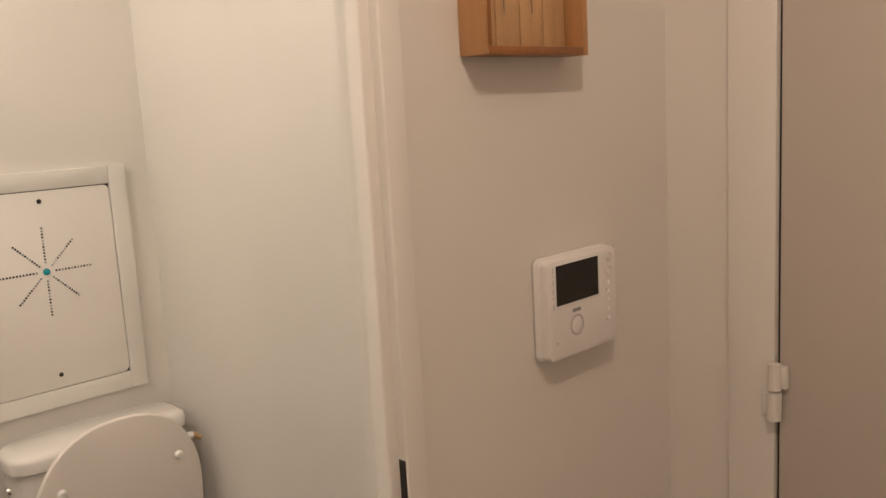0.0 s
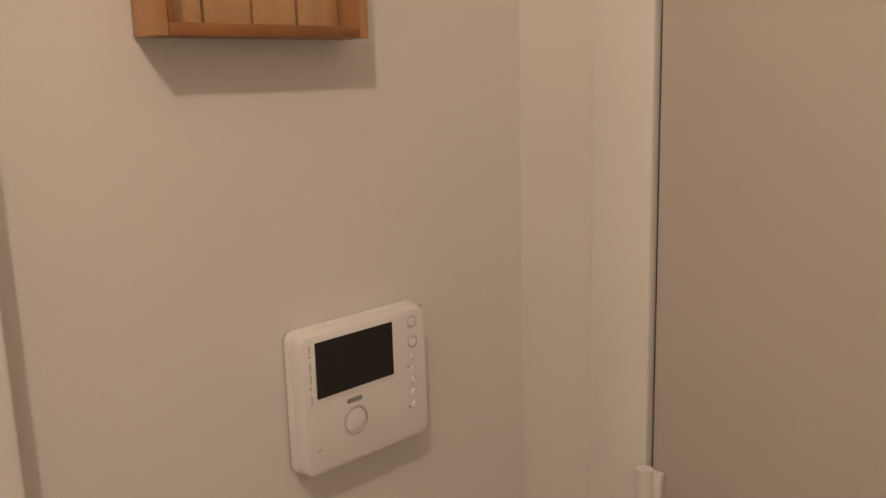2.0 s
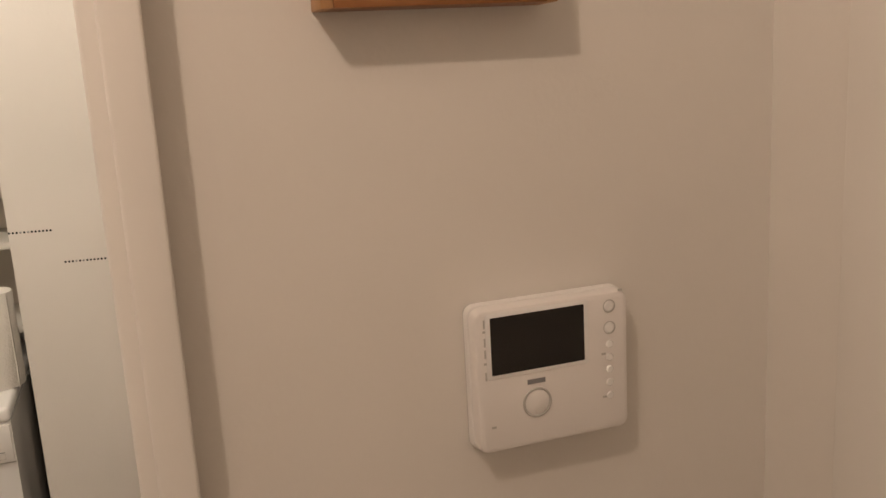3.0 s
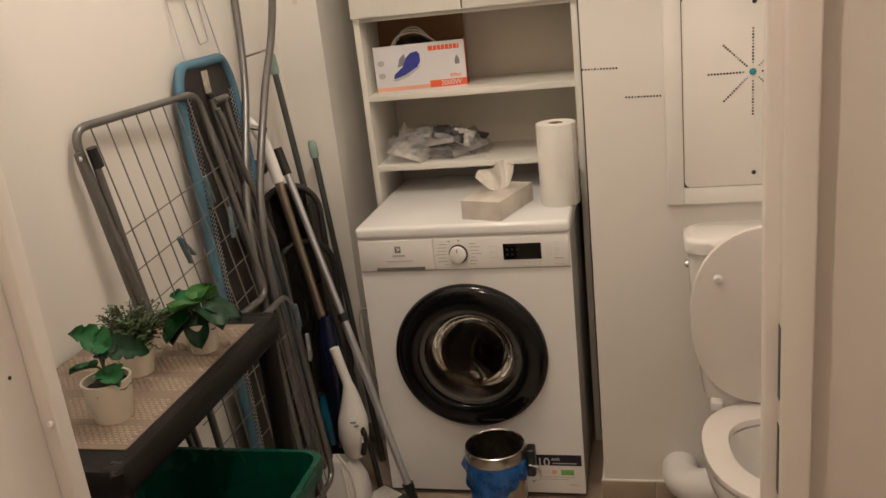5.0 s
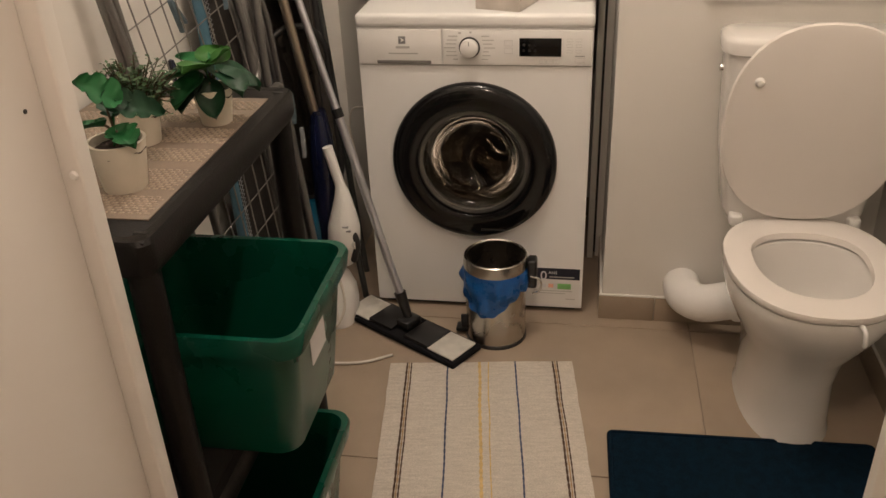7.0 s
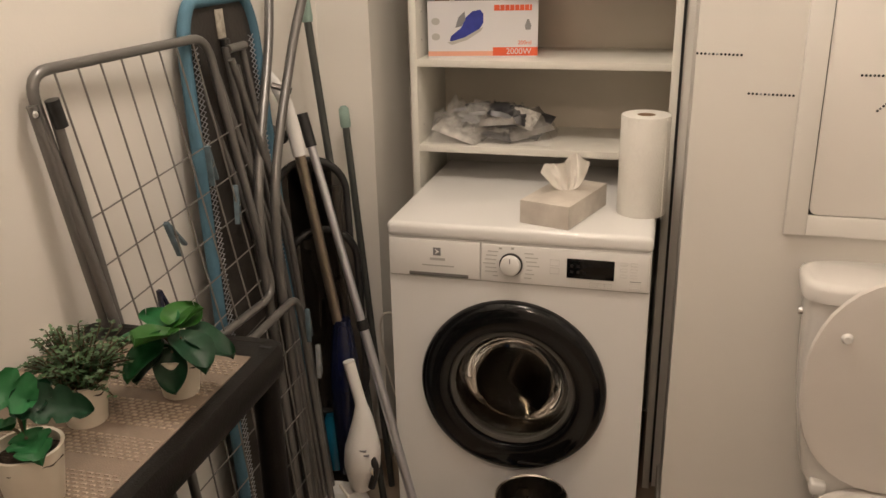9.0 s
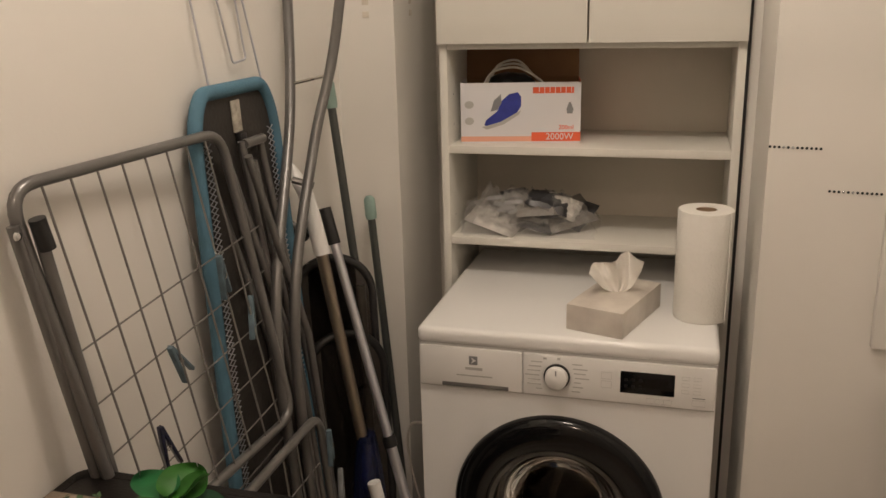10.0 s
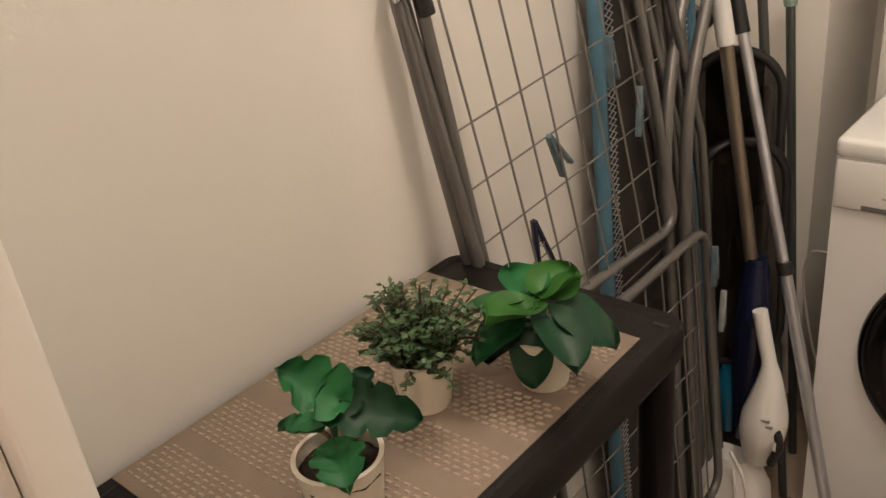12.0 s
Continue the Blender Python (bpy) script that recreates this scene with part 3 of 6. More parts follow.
# ---- washing machine ----
def washing_machine():
    c = thing("washing_machine", "white front-loading washing machine with a black round door", "washing machine")
    W = 0.598
    shell = bm_box(0, W, 0.0, 0.56, 0.018, 0.832)
    front = min(shell.faces, key=lambda f: f.calc_center_median().y)
    bmesh.ops.delete(shell, geom=[front], context="FACES_ONLY")
    corners = [(0, 0.018), (W, 0.018), (W, 0.832), (0, 0.832)]
    n, hole, edge = 64, [], []
    for k in range(n):
        a = 2 * math.pi * (k + 0.5) / n
        ca, sa = math.cos(a), math.sin(a)
        hole.append(shell.verts.new((0.295 + 0.16 * ca, 0, 0.470 + 0.16 * sa)))
        reach = min(((W - 0.295) if ca > 0 else 0.295) / max(abs(ca), 1e-6), (0.362 if sa > 0 else 0.452) / max(abs(sa), 1e-6))
        edge.append(shell.verts.new((0.295 + reach * ca, 0, 0.470 + reach * sa)))
    for k in range(n):
        shell.faces.new((edge[k], edge[(k + 1) % n], hole[(k + 1) % n], hole[k]))
    for k in range(n):
        p, q = edge[k].co, edge[(k + 1) % n].co
        if abs(p.x - q.x) > 1e-5 and abs(p.z - q.z) > 1e-5:
            cx = 0 if (p.x + q.x) / 2 < 0.295 else W
            cz = 0.018 if (p.z + q.z) / 2 < 0.470 else 0.832
            shell.faces.new((edge[k], edge[(k + 1) % n], shell.verts.new((cx, 0, cz))))
    bmesh.ops.recalc_face_normals(shell, faces=shell.faces[:])
    part("body", shell, ENAMEL, c, smooth_angle=20)
    bm = bm_box(-0.002, W + 0.002, -0.010, 0.575, 0.832, 0.868, 0.012, 4)
    part("worktop", bm, ENAMEL, c)
    part("plinth", bm_box(0.02, W - 0.02, 0.02, 0.5, 0.0, 0.02), BLACKP, c)
    part("seam", bm_box(0.002, W - 0.002, -0.0006, 0.001, 0.7345, 0.7365), MARK, c)
    fascia = part("control_panel", bm_box(0.222, W - 0.003, -0.008, 0.0, 0.738, 0.828, 0.003), WPLASTIC, c)
    drawer = part("detergent_drawer", bm_box(0.004, 0.2195, -0.008, 0.0, 0.738, 0.828, 0.003), WPLASTIC, c)
    # grip recess laid on as a grey strip, its shade put into the colour
    part("drawer_grip", bm_box(0.050, 0.192, -0.0088, -0.004, 0.7395, 0.7495, 0.002), RUBBER, drawer, "grey strip for the shaded drawer grip recess")
    part("mark_frame", bm_box(0.109, 0.127, -0.0088, -0.008, 0.792, 0.811, 0.0004), PRINTGREY, drawer, "small dark square badge")
    part("mark_inner", moved(bm_plate([(-0.005, -0.007), (0.006, 0.0), (-0.005, 0.007), (-0.001, 0.0)], 0, 0.0004), Matrix.Translation((0.118, -0.0088, 0.8015)) @ FRONT), WPLASTIC, drawer)
    part("brand_bar", bm_box(0.101, 0.137, -0.0085, -0.008, 0.780, 0.786), MARK, drawer)
    part("type_bar", bm_box(0.082, 0.158, -0.0084, -0.008, 0.7655, 0.7685), MARK, drawer)
    kx, kz = 0.291, 0.784
    turn = Matrix.Translation((kx, -0.008, kz)) @ Matrix.Rotation(radians(90), 4, "X")
    part("knob_ring", moved(bm_lathe([(0.0265, 0), (0.0265, 0.005), (0.0235, 0.006), (0.0235, 0)], 40), turn), BLACKP, fascia, "thin dark ring")
    part("knob", moved(bm_lathe([(0.0235, 0), (0.0225, 0.017), (0.020, 0.019), (0, 0.019)], 40), turn), WPLASTIC, fascia, "white programme knob")
    part("knob_mark", bm_box(kx - 0.0012, kx + 0.0012, -0.0276, -0.026, kz + 0.008, kz + 0.019), PRINTGREY, fascia)
    rnd = random.Random(5)
    for side, s in ((kx - 0.036, -1), (kx + 0.036, 1)):
        for k in range(7):
            ln = rnd.uniform(0.012, 0.030)
            z = kz + 0.028 - k * 0.0098
            a = side + s * 0.002 * abs(k - 3) * -1
            part("programme_text", bm_box(min(a, a + s * ln), max(a, a + s * ln), -0.0084, -0.008, z - 0.0011, z + 0.0011), MARK, fascia)
    part("programme_text", bm_box(kx - 0.028, kx - 0.021, -0.0084, -0.008, kz + 0.034, kz + 0.038), MARK, fascia)
    part("programme_text", bm_box(kx + 0.000, kx + 0.006, -0.0084, -0.008, kz + 0.035, kz + 0.040), MARK, fascia)
    part("display", bm_box(0.416, 0.520, -0.0095, -0.007, 0.762, 0.808, 0.0008), BLACKGLOSS, fascia, "black glossy display window")
    for i in range(3):
        for j in range(2):
            part("display_icon", bm_box(0.424 + i * 0.014, 0.430 + i * 0.014, -0.0098, -0.0095, 0.774 + j * 0.014, 0.780 + j * 0.014), BLACKP, fascia)
    for x, z, w in ((0.389, 0.795, 0.020), (0.389, 0.776, 0.020)):
        part("button_outline", bm_tube([(x + sx * w / 2, -0.0083, z + sz * 0.007) for sx, sz in ((-1, -1), (1, -1), (1, 1), (-1, 1))], 0.0005, 4, closed=True, bm=None), MARK, fascia)
    for x in (0.540, 0.562):
        for z in (0.803, 0.789, 0.775):
            part("button_outline", bm_tube([(x + sx * 0.007, -0.0083, z + sz * 0.0035) for sx, sz in ((-1, -1), (1, -1), (1, 1), (-1, 1))], 0.0004, 4, closed=True), MARK, fascia)
    part("button_outline", bm_tube([(0.566 + sx * 0.012, -0.0083, 0.753 + sz * 0.006) for sx, sz in ((-1, -1), (1, -1), (1, 1), (-1, 1))], 0.0004, 4, closed=True), MARK, fascia)
    part("start_line", bm_box(0.554, 0.578, -0.0085, -0.008, 0.7625, 0.764), PRINTGREY, fascia)
    for x in (0.475, 0.492, 0.508):
        part("button_outline", bm_tube([(x + sx * 0.0075, -0.0083, 0.749 + sz * 0.005) for sx, sz in ((-1, -1), (1, -1), (1, 1), (-1, 1))], 0.0004, 4, closed=True), MARK, fascia)
    # round door
    dx, dz, R = 0.295, 0.470, 0.222
    turn = Matrix.Translation((dx, 0, dz)) @ Matrix.Rotation(radians(90), 4, "X")
    rim = bm_lathe([(R, 0.0), (R, 0.010), (R - 0.005, 0.020), (R - 0.018, 0.026), (R - 0.062, 0.028), (R - 0.069, 0.024), (R - 0.071, 0.012), (R - 0.073, 0.002)], 96)
    door = part("door", moved(rim, turn), BLACKGLOSS, c, "glossy black door ring")
    part("door_seal", moved(bm_lathe([(R - 0.070, 0.012), (R - 0.075, 0.016), (R - 0.084, 0.014), (R - 0.087, 0.000), (R - 0.087, -0.012)], 72), turn), SEALGREY, door, "pale grey bezel round the glass")
    g = [(0.1365, 0.010), (0.128, 0.004), (0.116, -0.012), (0.108, -0.036), (0.098, -0.056), (0.078, -0.071), (0.045, -0.078), (0.018, -0.080), (0, -0.080)]
    glass = bm_lathe(g + [(r, z - 0.006) for r, z in g[::-1]], 72)
    part("glass", moved(glass, turn), GLASS, door, "deep clear door bowl").visible_shadow = False
    bowl = bm_lathe([(0.158, 0.0), (0.160, -0.02), (0.176, -0.04), (0.178, -0.30), (0.11, -0.315), (0.05, -0.30), (0, -0.30)], 64)
    part("drum", moved(bowl, turn), DRUM, door, "polished steel drum")
    part("drum_lip", moved(bm_lathe([(0.1595, 0.002), (0.150, -0.004), (0.146, -0.016), (0.150, -0.028), (0.160, -0.034)], 64), turn), BLACKP, door, "dark rubber seal")
    for k in range(3):
        a = radians(90 + 120 * k)
        fin = bm_tube([(0.165 * math.cos(a), 0.165 * math.sin(a), -0.05), (0.160 * math.cos(a), 0.160 * math.sin(a), -0.16), (0.165 * math.cos(a), 0.165 * math.sin(a), -0.29)], [0.012, 0.020, 0.012], 12)
        part("drum_fin", moved(fin, turn), DRUM, door)
    # extra curved tubes in mid drum, added to catch bright highlights behind the glass
    for k, (a0, r0) in enumerate(((1.2, 0.020), (2.6, 0.017), (3.9, 0.019), (5.2, 0.016), (0.2, 0.015))):
        path = smooth_path([(0.020 * math.cos(a0), 0.020 * math.sin(a0), -0.150), (0.075 * math.cos(a0 + 0.35), 0.075 * math.sin(a0 + 0.35), -0.135), (0.135 * math.cos(a0 + 0.9), 0.135 * math.sin(a0 + 0.9), -0.150)], 6)
        part("drum_lifter", moved(bm_tube(path, r0, 16), turn), DRUM, door, "curved polished lifter added to catch highlights", smooth_angle=80)
    for k in range(10):
        a = radians(36 * k + 10)
        rib = bm_tube([(0.03 * math.cos(a), 0.03 * math.sin(a), -0.300), (0.155 * math.cos(a + 0.5), 0.155 * math.sin(a + 0.5), -0.304)], 0.005, 8)
        part("drum_rib", moved(rib, turn), DRUM, door)
    part("door_grip", bm_box(dx + 0.02, dx + 0.085, -0.0295, -0.024, dz - 0.196, dz - 0.190, 0.002), BLACKP, door)
    # warranty sticker
    s = part("sticker", bm_box(0.448, 0.590, -0.0007, 0.0, 0.030, 0.150), WPLASTIC, c, "white warranty sticker")
    part("sticker_band", bm_box(0.448, 0.590, -0.0011, -0.0007, 0.112, 0.148), PRINTNAVY, s, "navy band")
    part("sticker_words", moved(text_bm("10", 0.040), Matrix.Translation((0.478, -0.0014, 0.122)) @ FRONT), LETTER, s)
    part("sticker_words", moved(text_bm("ANS", 0.013), Matrix.Translation((0.514, -0.0014, 0.133)) @ FRONT), LETTER, s)
    part("sticker_line", bm_box(0.505, 0.575, -0.0013, -0.0011, 0.118, 0.121), MARK, s)
    part("sticker_logo", bm_box(0.528, 0.566, -0.0011, -0.0007, 0.080, 0.098, 0.0002), PRINTGREEN, s, "green printed panel")
    for k in range(3):
        part("sticker_icon", bm_box(0.460 + k * 0.021, 0.474 + k * 0.021, -0.0010, -0.0007, 0.084, 0.096), PRINTPALE if k == 2 else PRINTWHITE, s)
    for z, a, b in ((0.072, 0.46, 0.57), (0.064, 0.46, 0.55), (0.046, 0.552, 0.578)):
        part("sticker_line", bm_box(a, b, -0.0010, -0.0007, z, z + 0.0022), MARK, s)
    return c


GLASS = bpy.data.materials.new("door_glass")
GLASS.use_nodes = True
gb = GLASS.node_tree.nodes["Principled BSDF"]
gb.inputs["Base Color"].default_value = (0.40, 0.38, 0.35, 1)
gb.inputs["Roughness"].default_value = 0.03
gb.inputs["Transmission Weight"].default_value = 1.0
gb.inputs["IOR"].default_value = 1.19
washing_machine()


def supply_cord():
    c = thing("power_cord", "thin pale power cord hanging beside the washing machine", "cord", (-0.04, 0.10, 0))
    part("cable", bm_tube(smooth_path([(0.036, 0.04, 0.560), (0.010, 0.02, 0.575), (-0.030, 0.03, 0.560), (-0.045, 0.05, 0.480), (-0.020, 0.06, 0.330), (0.010, 0.07, 0.220), (0.020, 0.08, 0.004)], 6), 0.0028, 8), CABLE, c)


supply_cord()


# ---- shelf unit over the washing machine ----
SX0, SX1, SY0, SY1 = -0.035, 0.628, 0.33, 0.615


def shelf_unit():
    c = thing("shelf_unit", "white laminate over-washer shelf unit with two cupboard doors", "shelf unit", (0, 0, 0))
    t = 0.018
    part("side", bm_box(SX0, SX0 + t, SY0, SY1, 0, 2.02, 0.001), LAMINATE, c)
    part("side", bm_box(SX1 - t, SX1, SY0, SY1, 0, 2.02, 0.001), LAMINATE, c)
    for z in (0.948, 1.168, 1.405, 2.002):
        part("shelf", bm_box(SX0 + t, SX1 - t, SY0 + 0.004, SY1 - 0.004, z, z + t, 0.001), LAMINATE, c)
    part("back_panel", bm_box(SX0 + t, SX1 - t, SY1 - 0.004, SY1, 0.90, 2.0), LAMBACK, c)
    for a, b, hx in ((SX0, 0.300, 0.262), (0.304, SX1, 0.346)):
        d = part("door", bm_box(a, b, SY0 - 0.018, SY0 - 0.001, 1.418, 2.016, 0.0015), LAMINATE, c)
        bar = bm_tube([(hx, SY0 - 0.045, 1.555), (hx, SY0 - 0.045, 1.775)], 0.006, 12)
        for z in (1.575, 1.755):
            bm_tube([(hx, SY0 - 0.018, z), (hx, SY0 - 0.045, z)], 0.004, 8, bm=bar)
        part("handle", bar, STEEL, d, "brushed metal bar handle")
    for x in (SX0 + t, SX1 - t):
        s = 1 if x < 0.3 else -1
        for z in (1.01, 1.23, 1.30):
            part("peg_hole", moved(bm_lathe([(0.0025, 0.0006), (0, 0.0006)], 8), Matrix.Translation((x, SY0 + 0.05, z)) @ Matrix.Rotation(radians(90 * s), 4, "Y")), RUBBER, c)


shelf_unit()


def child_lock():
    y = SY0 - 0.019
    c = thing("cable_lock", "white cable child lock between the two cupboard doors", "child lock", (0.305, y, 1.675))
    for x in (-0.100, 0.106):
        pad = part("pad", bm_box(x - 0.022, x + 0.022, -0.010, 0, -0.024 if x < 0 else -0.018, 0.020, 0.003), WPLASTIC, c)
        part("pad_edge", bm_box(x - 0.020, x + 0.020, -0.011, -0.009, -0.029 if x < 0 else -0.024, -0.024 if x < 0 else -0.019), RUBBER, pad)
    part("cable", bm_tube(smooth_path([(-0.095, -0.012, -0.005), (-0.06, -0.035, 0.010), (0.0, -0.052, 0.014), (0.06, -0.036, 0.000), (0.10, -0.012, -0.005)], 6), 0.0035, 10), ALU, c, "silvery twisted cable")


child_lock()


# ---- iron box ----
def iron_box():
    c = thing("iron_box", "open printed carton of a steam iron on the upper shelf", "box", (0.0, 0.366, 1.1865), 9.0)
    w, d, h, t = 0.278, 0.15, 0.140, 0.0015
    x0 = 0.004
    part("front", bm_box(x0, x0 + w, 0, t, 0, h), PRINTWHITE, c)
    part("left_side", bm_box(x0, x0 + t, t, d, 0, h), PRINTWHITE, c)
    part("right_side", bm_box(x0 + w - t, x0 + w, t, d, 0, h), PRINTORANGE, c)
    part("back", bm_box(x0, x0 + w, d, d + t, 0, h), CARD, c)
    part("bottom", bm_box(x0 + t, x0 + w - t, t, d, 0, t), CARD, c)
    bm = bm_box(x0, x0 + w, -t, 0, 0, 0.085)
    part("back_flap", moved(bm, Matrix.Translation((0, d, h)) @ Matrix.Rotation(radians(-6), 4, "X")), CARD, c, "raised brown cardboard flap")
    f = -0.0006
    part("print_band", bm_box(x0 + 0.165, x0 + w, f, 0, 0.004, 0.025), PRINTORANGE, c)
    part("print_band", bm_box(x0, x0 + 0.165, f, 0, 0.004, 0.016), PRINTPALE, c)
    part("print_words", moved(text_bm("2000W", 0.021), Matrix.Translation((x0 + 0.230, f - 0.0004, 0.0145)) @ FRONT), PRINTWHITE, c)
    part("print_words", moved(text_bm("200ml", 0.014), Matrix.Translation((x0 + 0.245, f, 0.036)) @ FRONT), PRINTORANGE, c)
    part("brand_bar", bm_box(x0 + 0.168, x0 + 0.262, f, 0, 0.115, 0.129), PRINTORANGE, c, "orange lettering block")
    for k in range(7):
        a = x0 + 0.182 + k * 0.0122
        part("brand_gap", bm_box(a, a + 0.0016, f - 0.0003, f, 0.114 if k % 2 else 0.1175, 0.130), PRINTWHITE, c)
    iron = [(-0.050, -0.032), (-0.046, -0.020), (-0.020, 0.000), (-0.008, 0.026), (0.008, 0.040), (0.028, 0.044), (0.036, 0.034), (0.036, 0.012), (0.020, -0.012), (-0.010, -0.028), (-0.035, -0.036)]
    part("iron_picture", moved(bm_plate([(x, y) for x, y in iron], 0, 0.0006), Matrix.Translation((x0 + 0.105, 0, 0.074)) @ FRONT), PRINTBLUE, c, "blue steam iron picture")
    iron2 = [(-0.030, -0.008), (-0.022, 0.018), (-0.006, 0.032), (-0.004, 0.012), (-0.014, -0.004)]
    part("iron_picture", moved(bm_plate(iron2, 0, 0.0009), Matrix.Translation((x0 + 0.100, 0, 0.082)) @ FRONT), PRINTGREY, c)
    sole = [(-0.056, -0.040), (-0.044, -0.046), (-0.005, -0.034), (0.030, -0.012), (0.036, -0.002), (0.020, -0.010), (-0.012, -0.028), (-0.040, -0.036)]
    part("iron_picture", moved(bm_plate(sole, 0, 0.0008), Matrix.Translation((x0 + 0.105, 0, 0.078)) @ FRONT), MARK, c)
    for z in (0.090, 0.052):
        part("small_picture", moved(bm_plate([(0.011 * math.cos(a), 0.009 * math.sin(a)) for a in [k * math.pi / 5 for k in range(10)]], 0, 0.0006), Matrix.Translation((x0 + 0.020, 0, z)) @ FRONT), MARK, c)
    part("small_picture", moved(bm_plate([(-0.006, -0.012), (0.006, -0.012), (0.008, -0.002), (0.002, 0.014), (-0.002, 0.014), (-0.008, -0.002)], 0, 0.0006), Matrix.Translation((x0 + 0.253, 0, 0.080)) @ FRONT), PRINTGREY, c)
    for k in range(3):
        path = smooth_path([(x0 + 0.05 + k * 0.006, 0.04 + k * 0.03, h - 0.01), (x0 + 0.075 + k * 0.004, 0.04 + k * 0.03, h + 0.022 + k * 0.005), (x0 + 0.13, 0.05 + k * 0.028, h + 0.030 + k * 0.006), (x0 + 0.18 - k * 0.005, 0.05 + k * 0.03, h + 0.004), (x0 + 0.20, 0.06 + k * 0.02, h - 0.02)], 6)
        part("iron_cord", bm_tube(path, 0.0026, 8), CABLE, c, "looped pale fabric cord")
    part("iron_bag", blob((x0 + 0.115, 0.075, h - 0.012), (0.055, 0.045, 0.030), 7, 0.18), BLACKP, c, "dark part of the packed iron")


def blob(at, size, seed, rough=0.15, sub=3, fold=22.0):
    bm = bmesh.new()
    bmesh.ops.create_icosphere(bm, subdivisions=sub, radius=1)
    for v in bm.verts:
        p = v.co.copy()
        k = 1 + rough * noise.noise(p * 2.2 + Vector((seed, 0, 0))) + rough * 0.6 * noise.noise(p * fold * 0.3 + Vector((0, seed, 0)))
        v.co = Vector((at[0] + p.x * size[0] * k, at[1] + p.y * size[1] * k, at[2] + p.z * size[2] * k))
    return bm


iron_box()


def crumpled(nx, ny, w, d, height, seed, amp):
    bm = bmesh.new()
    g = []
    for j in range(ny + 1):
        row = []
        for i in range(nx + 1):
            u, v = i / nx, j / ny
            edge = min(1, 5 * min(u, 1 - u)) * min(1, 5 * min(v, 1 - v))
            ridge = abs(noise.noise(Vector((u * 5, v * 4, seed)))) + 0.6 * abs(noise.noise(Vector((u * 13, v * 10, seed + 3))))
            row.append(bm.verts.new(((u - 0.5) * w + 0.010 * noise.noise(Vector((u * 9, v * 9, seed + 9))), (v - 0.5) * d, max(0.002, height * edge ** 0.5 * (0.55 + amp * ridge)))))
        g.append(row)
    for j in range(ny):
        for i in range(nx):
            bm.faces.new((g[j][i], g[j][i + 1], g[j + 1][i + 1], g[j + 1][i]))
    return bm


def plastic_bags():
    c = thing("plastic_bag", "crumpled clear plastic bag with printed sachets", "plastic bag", (0.155, 0.455, 0.9665))
    rnd = random.Random(3)
    for k in range(16):
        bm = moved(crumpled(10, 7, rnd.uniform(0.08, 0.13), rnd.uniform(0.06, 0.10), 0.018, k, 0.9), pose(rnd.uniform(-0.10, 0.11), rnd.uniform(-0.07, 0.04), 0.002 + 0.0046 * k, rnd.uniform(5, 40), rnd.uniform(-18, 18), rnd.uniform(-50, 50)))
        part("sachet", bm, (PAPERGREY, PAPERPALE, PAPERGREY, PRINTDARK)[k % 4], c, "crinkled printed sachet", smooth_angle=25)
    for k in range(14):
        part("sachet_print", bm_box(-0.022, 0.022, -0.006, 0.006, 0, 0.001), PRINTGREY, c).matrix_basis = pose(rnd.uniform(-0.09, 0.09), rnd.uniform(-0.07, -0.02), rnd.uniform(0.035, 0.080), 40, rnd.uniform(-15, 15), rnd.uniform(-30, 30))
    part("wrapper", crumpled(40, 26, 0.33, 0.20, 0.070, 2.5, 1.05), CLEARBAG, c, "clear crinkled film", smooth_angle=18)
    part("wrapper", moved(crumpled(26, 20, 0.22, 0.17, 0.070, 7.5, 1.1), pose(-0.06, -0.01, 0.0, 0, 0, 15)), CLEARBAG, c, "clear crinkled film", smooth_angle=18)


plastic_bags()


def tissue_box():
    c = thing("tissue_box", "pale patterned tissue box with tissue on the washing machine", "tissue box", m=pose(0.391, 0.124, 0.8685, 0, 0, -17.5))
    part("carton", bm_box(-0.060, 0.060, -0.108, 0.108, 0, 0.054, 0.0015), TISSUEBOX, c)
    # a sheet pulled up out of the slot: a fan, creased lengthways, its free corner tipping over to one side
    bm = bmesh.new()
    nu, nv = 30, 14
    grid = []
    for j in range(nv + 1):
        v = j / nv
        row = []
        for i in range(nu + 1):
            u = 2 * i / nu - 1
            half = 0.012 + 0.050 * v ** 0.6 * (1.0 - 0.25 * v)
            tall = 0.088 * (0.80 + 0.24 * math.exp(-((u - 0.45) / 0.30) ** 2) - 0.10 * max(0.0, -u) ** 2) + 0.006 * math.sin(7 * u + 1)
            crease = 0.014 * math.sin(5.5 * u + 0.6 + v) * v + 0.006 * math.sin(13 * u + 3 * v) * v + 0.006 * noise.noise(Vector((u * 3, v * 3, 5)))
            lean = -0.012 * max(0.0, -u) * v * v - 0.004 * v
            row.append(bm.verts.new((crease * 1.1 + 0.028 * (u * u) * v, u * half + lean, 0.053 + tall * v - 0.008 * max(0.0, -u) ** 2 * v * v)))
        grid.append(row)
    for a, b in zip(grid, grid[1:]):
        for i in range(nu):
            bm.faces.new((a[i], a[i + 1], b[i + 1], b[i]))
    bmesh.ops.transform(bm, matrix=Matrix.Translation((0, 0.010, 0)) @ Matrix.Rotation(radians(-58), 4, "Z") @ Matrix.Translation((0, 0, 0)), verts=bm.verts[:])
    part("tissue", bm, TISSUE, c, "crumpled white tissue", smooth_angle=50)


tissue_box()


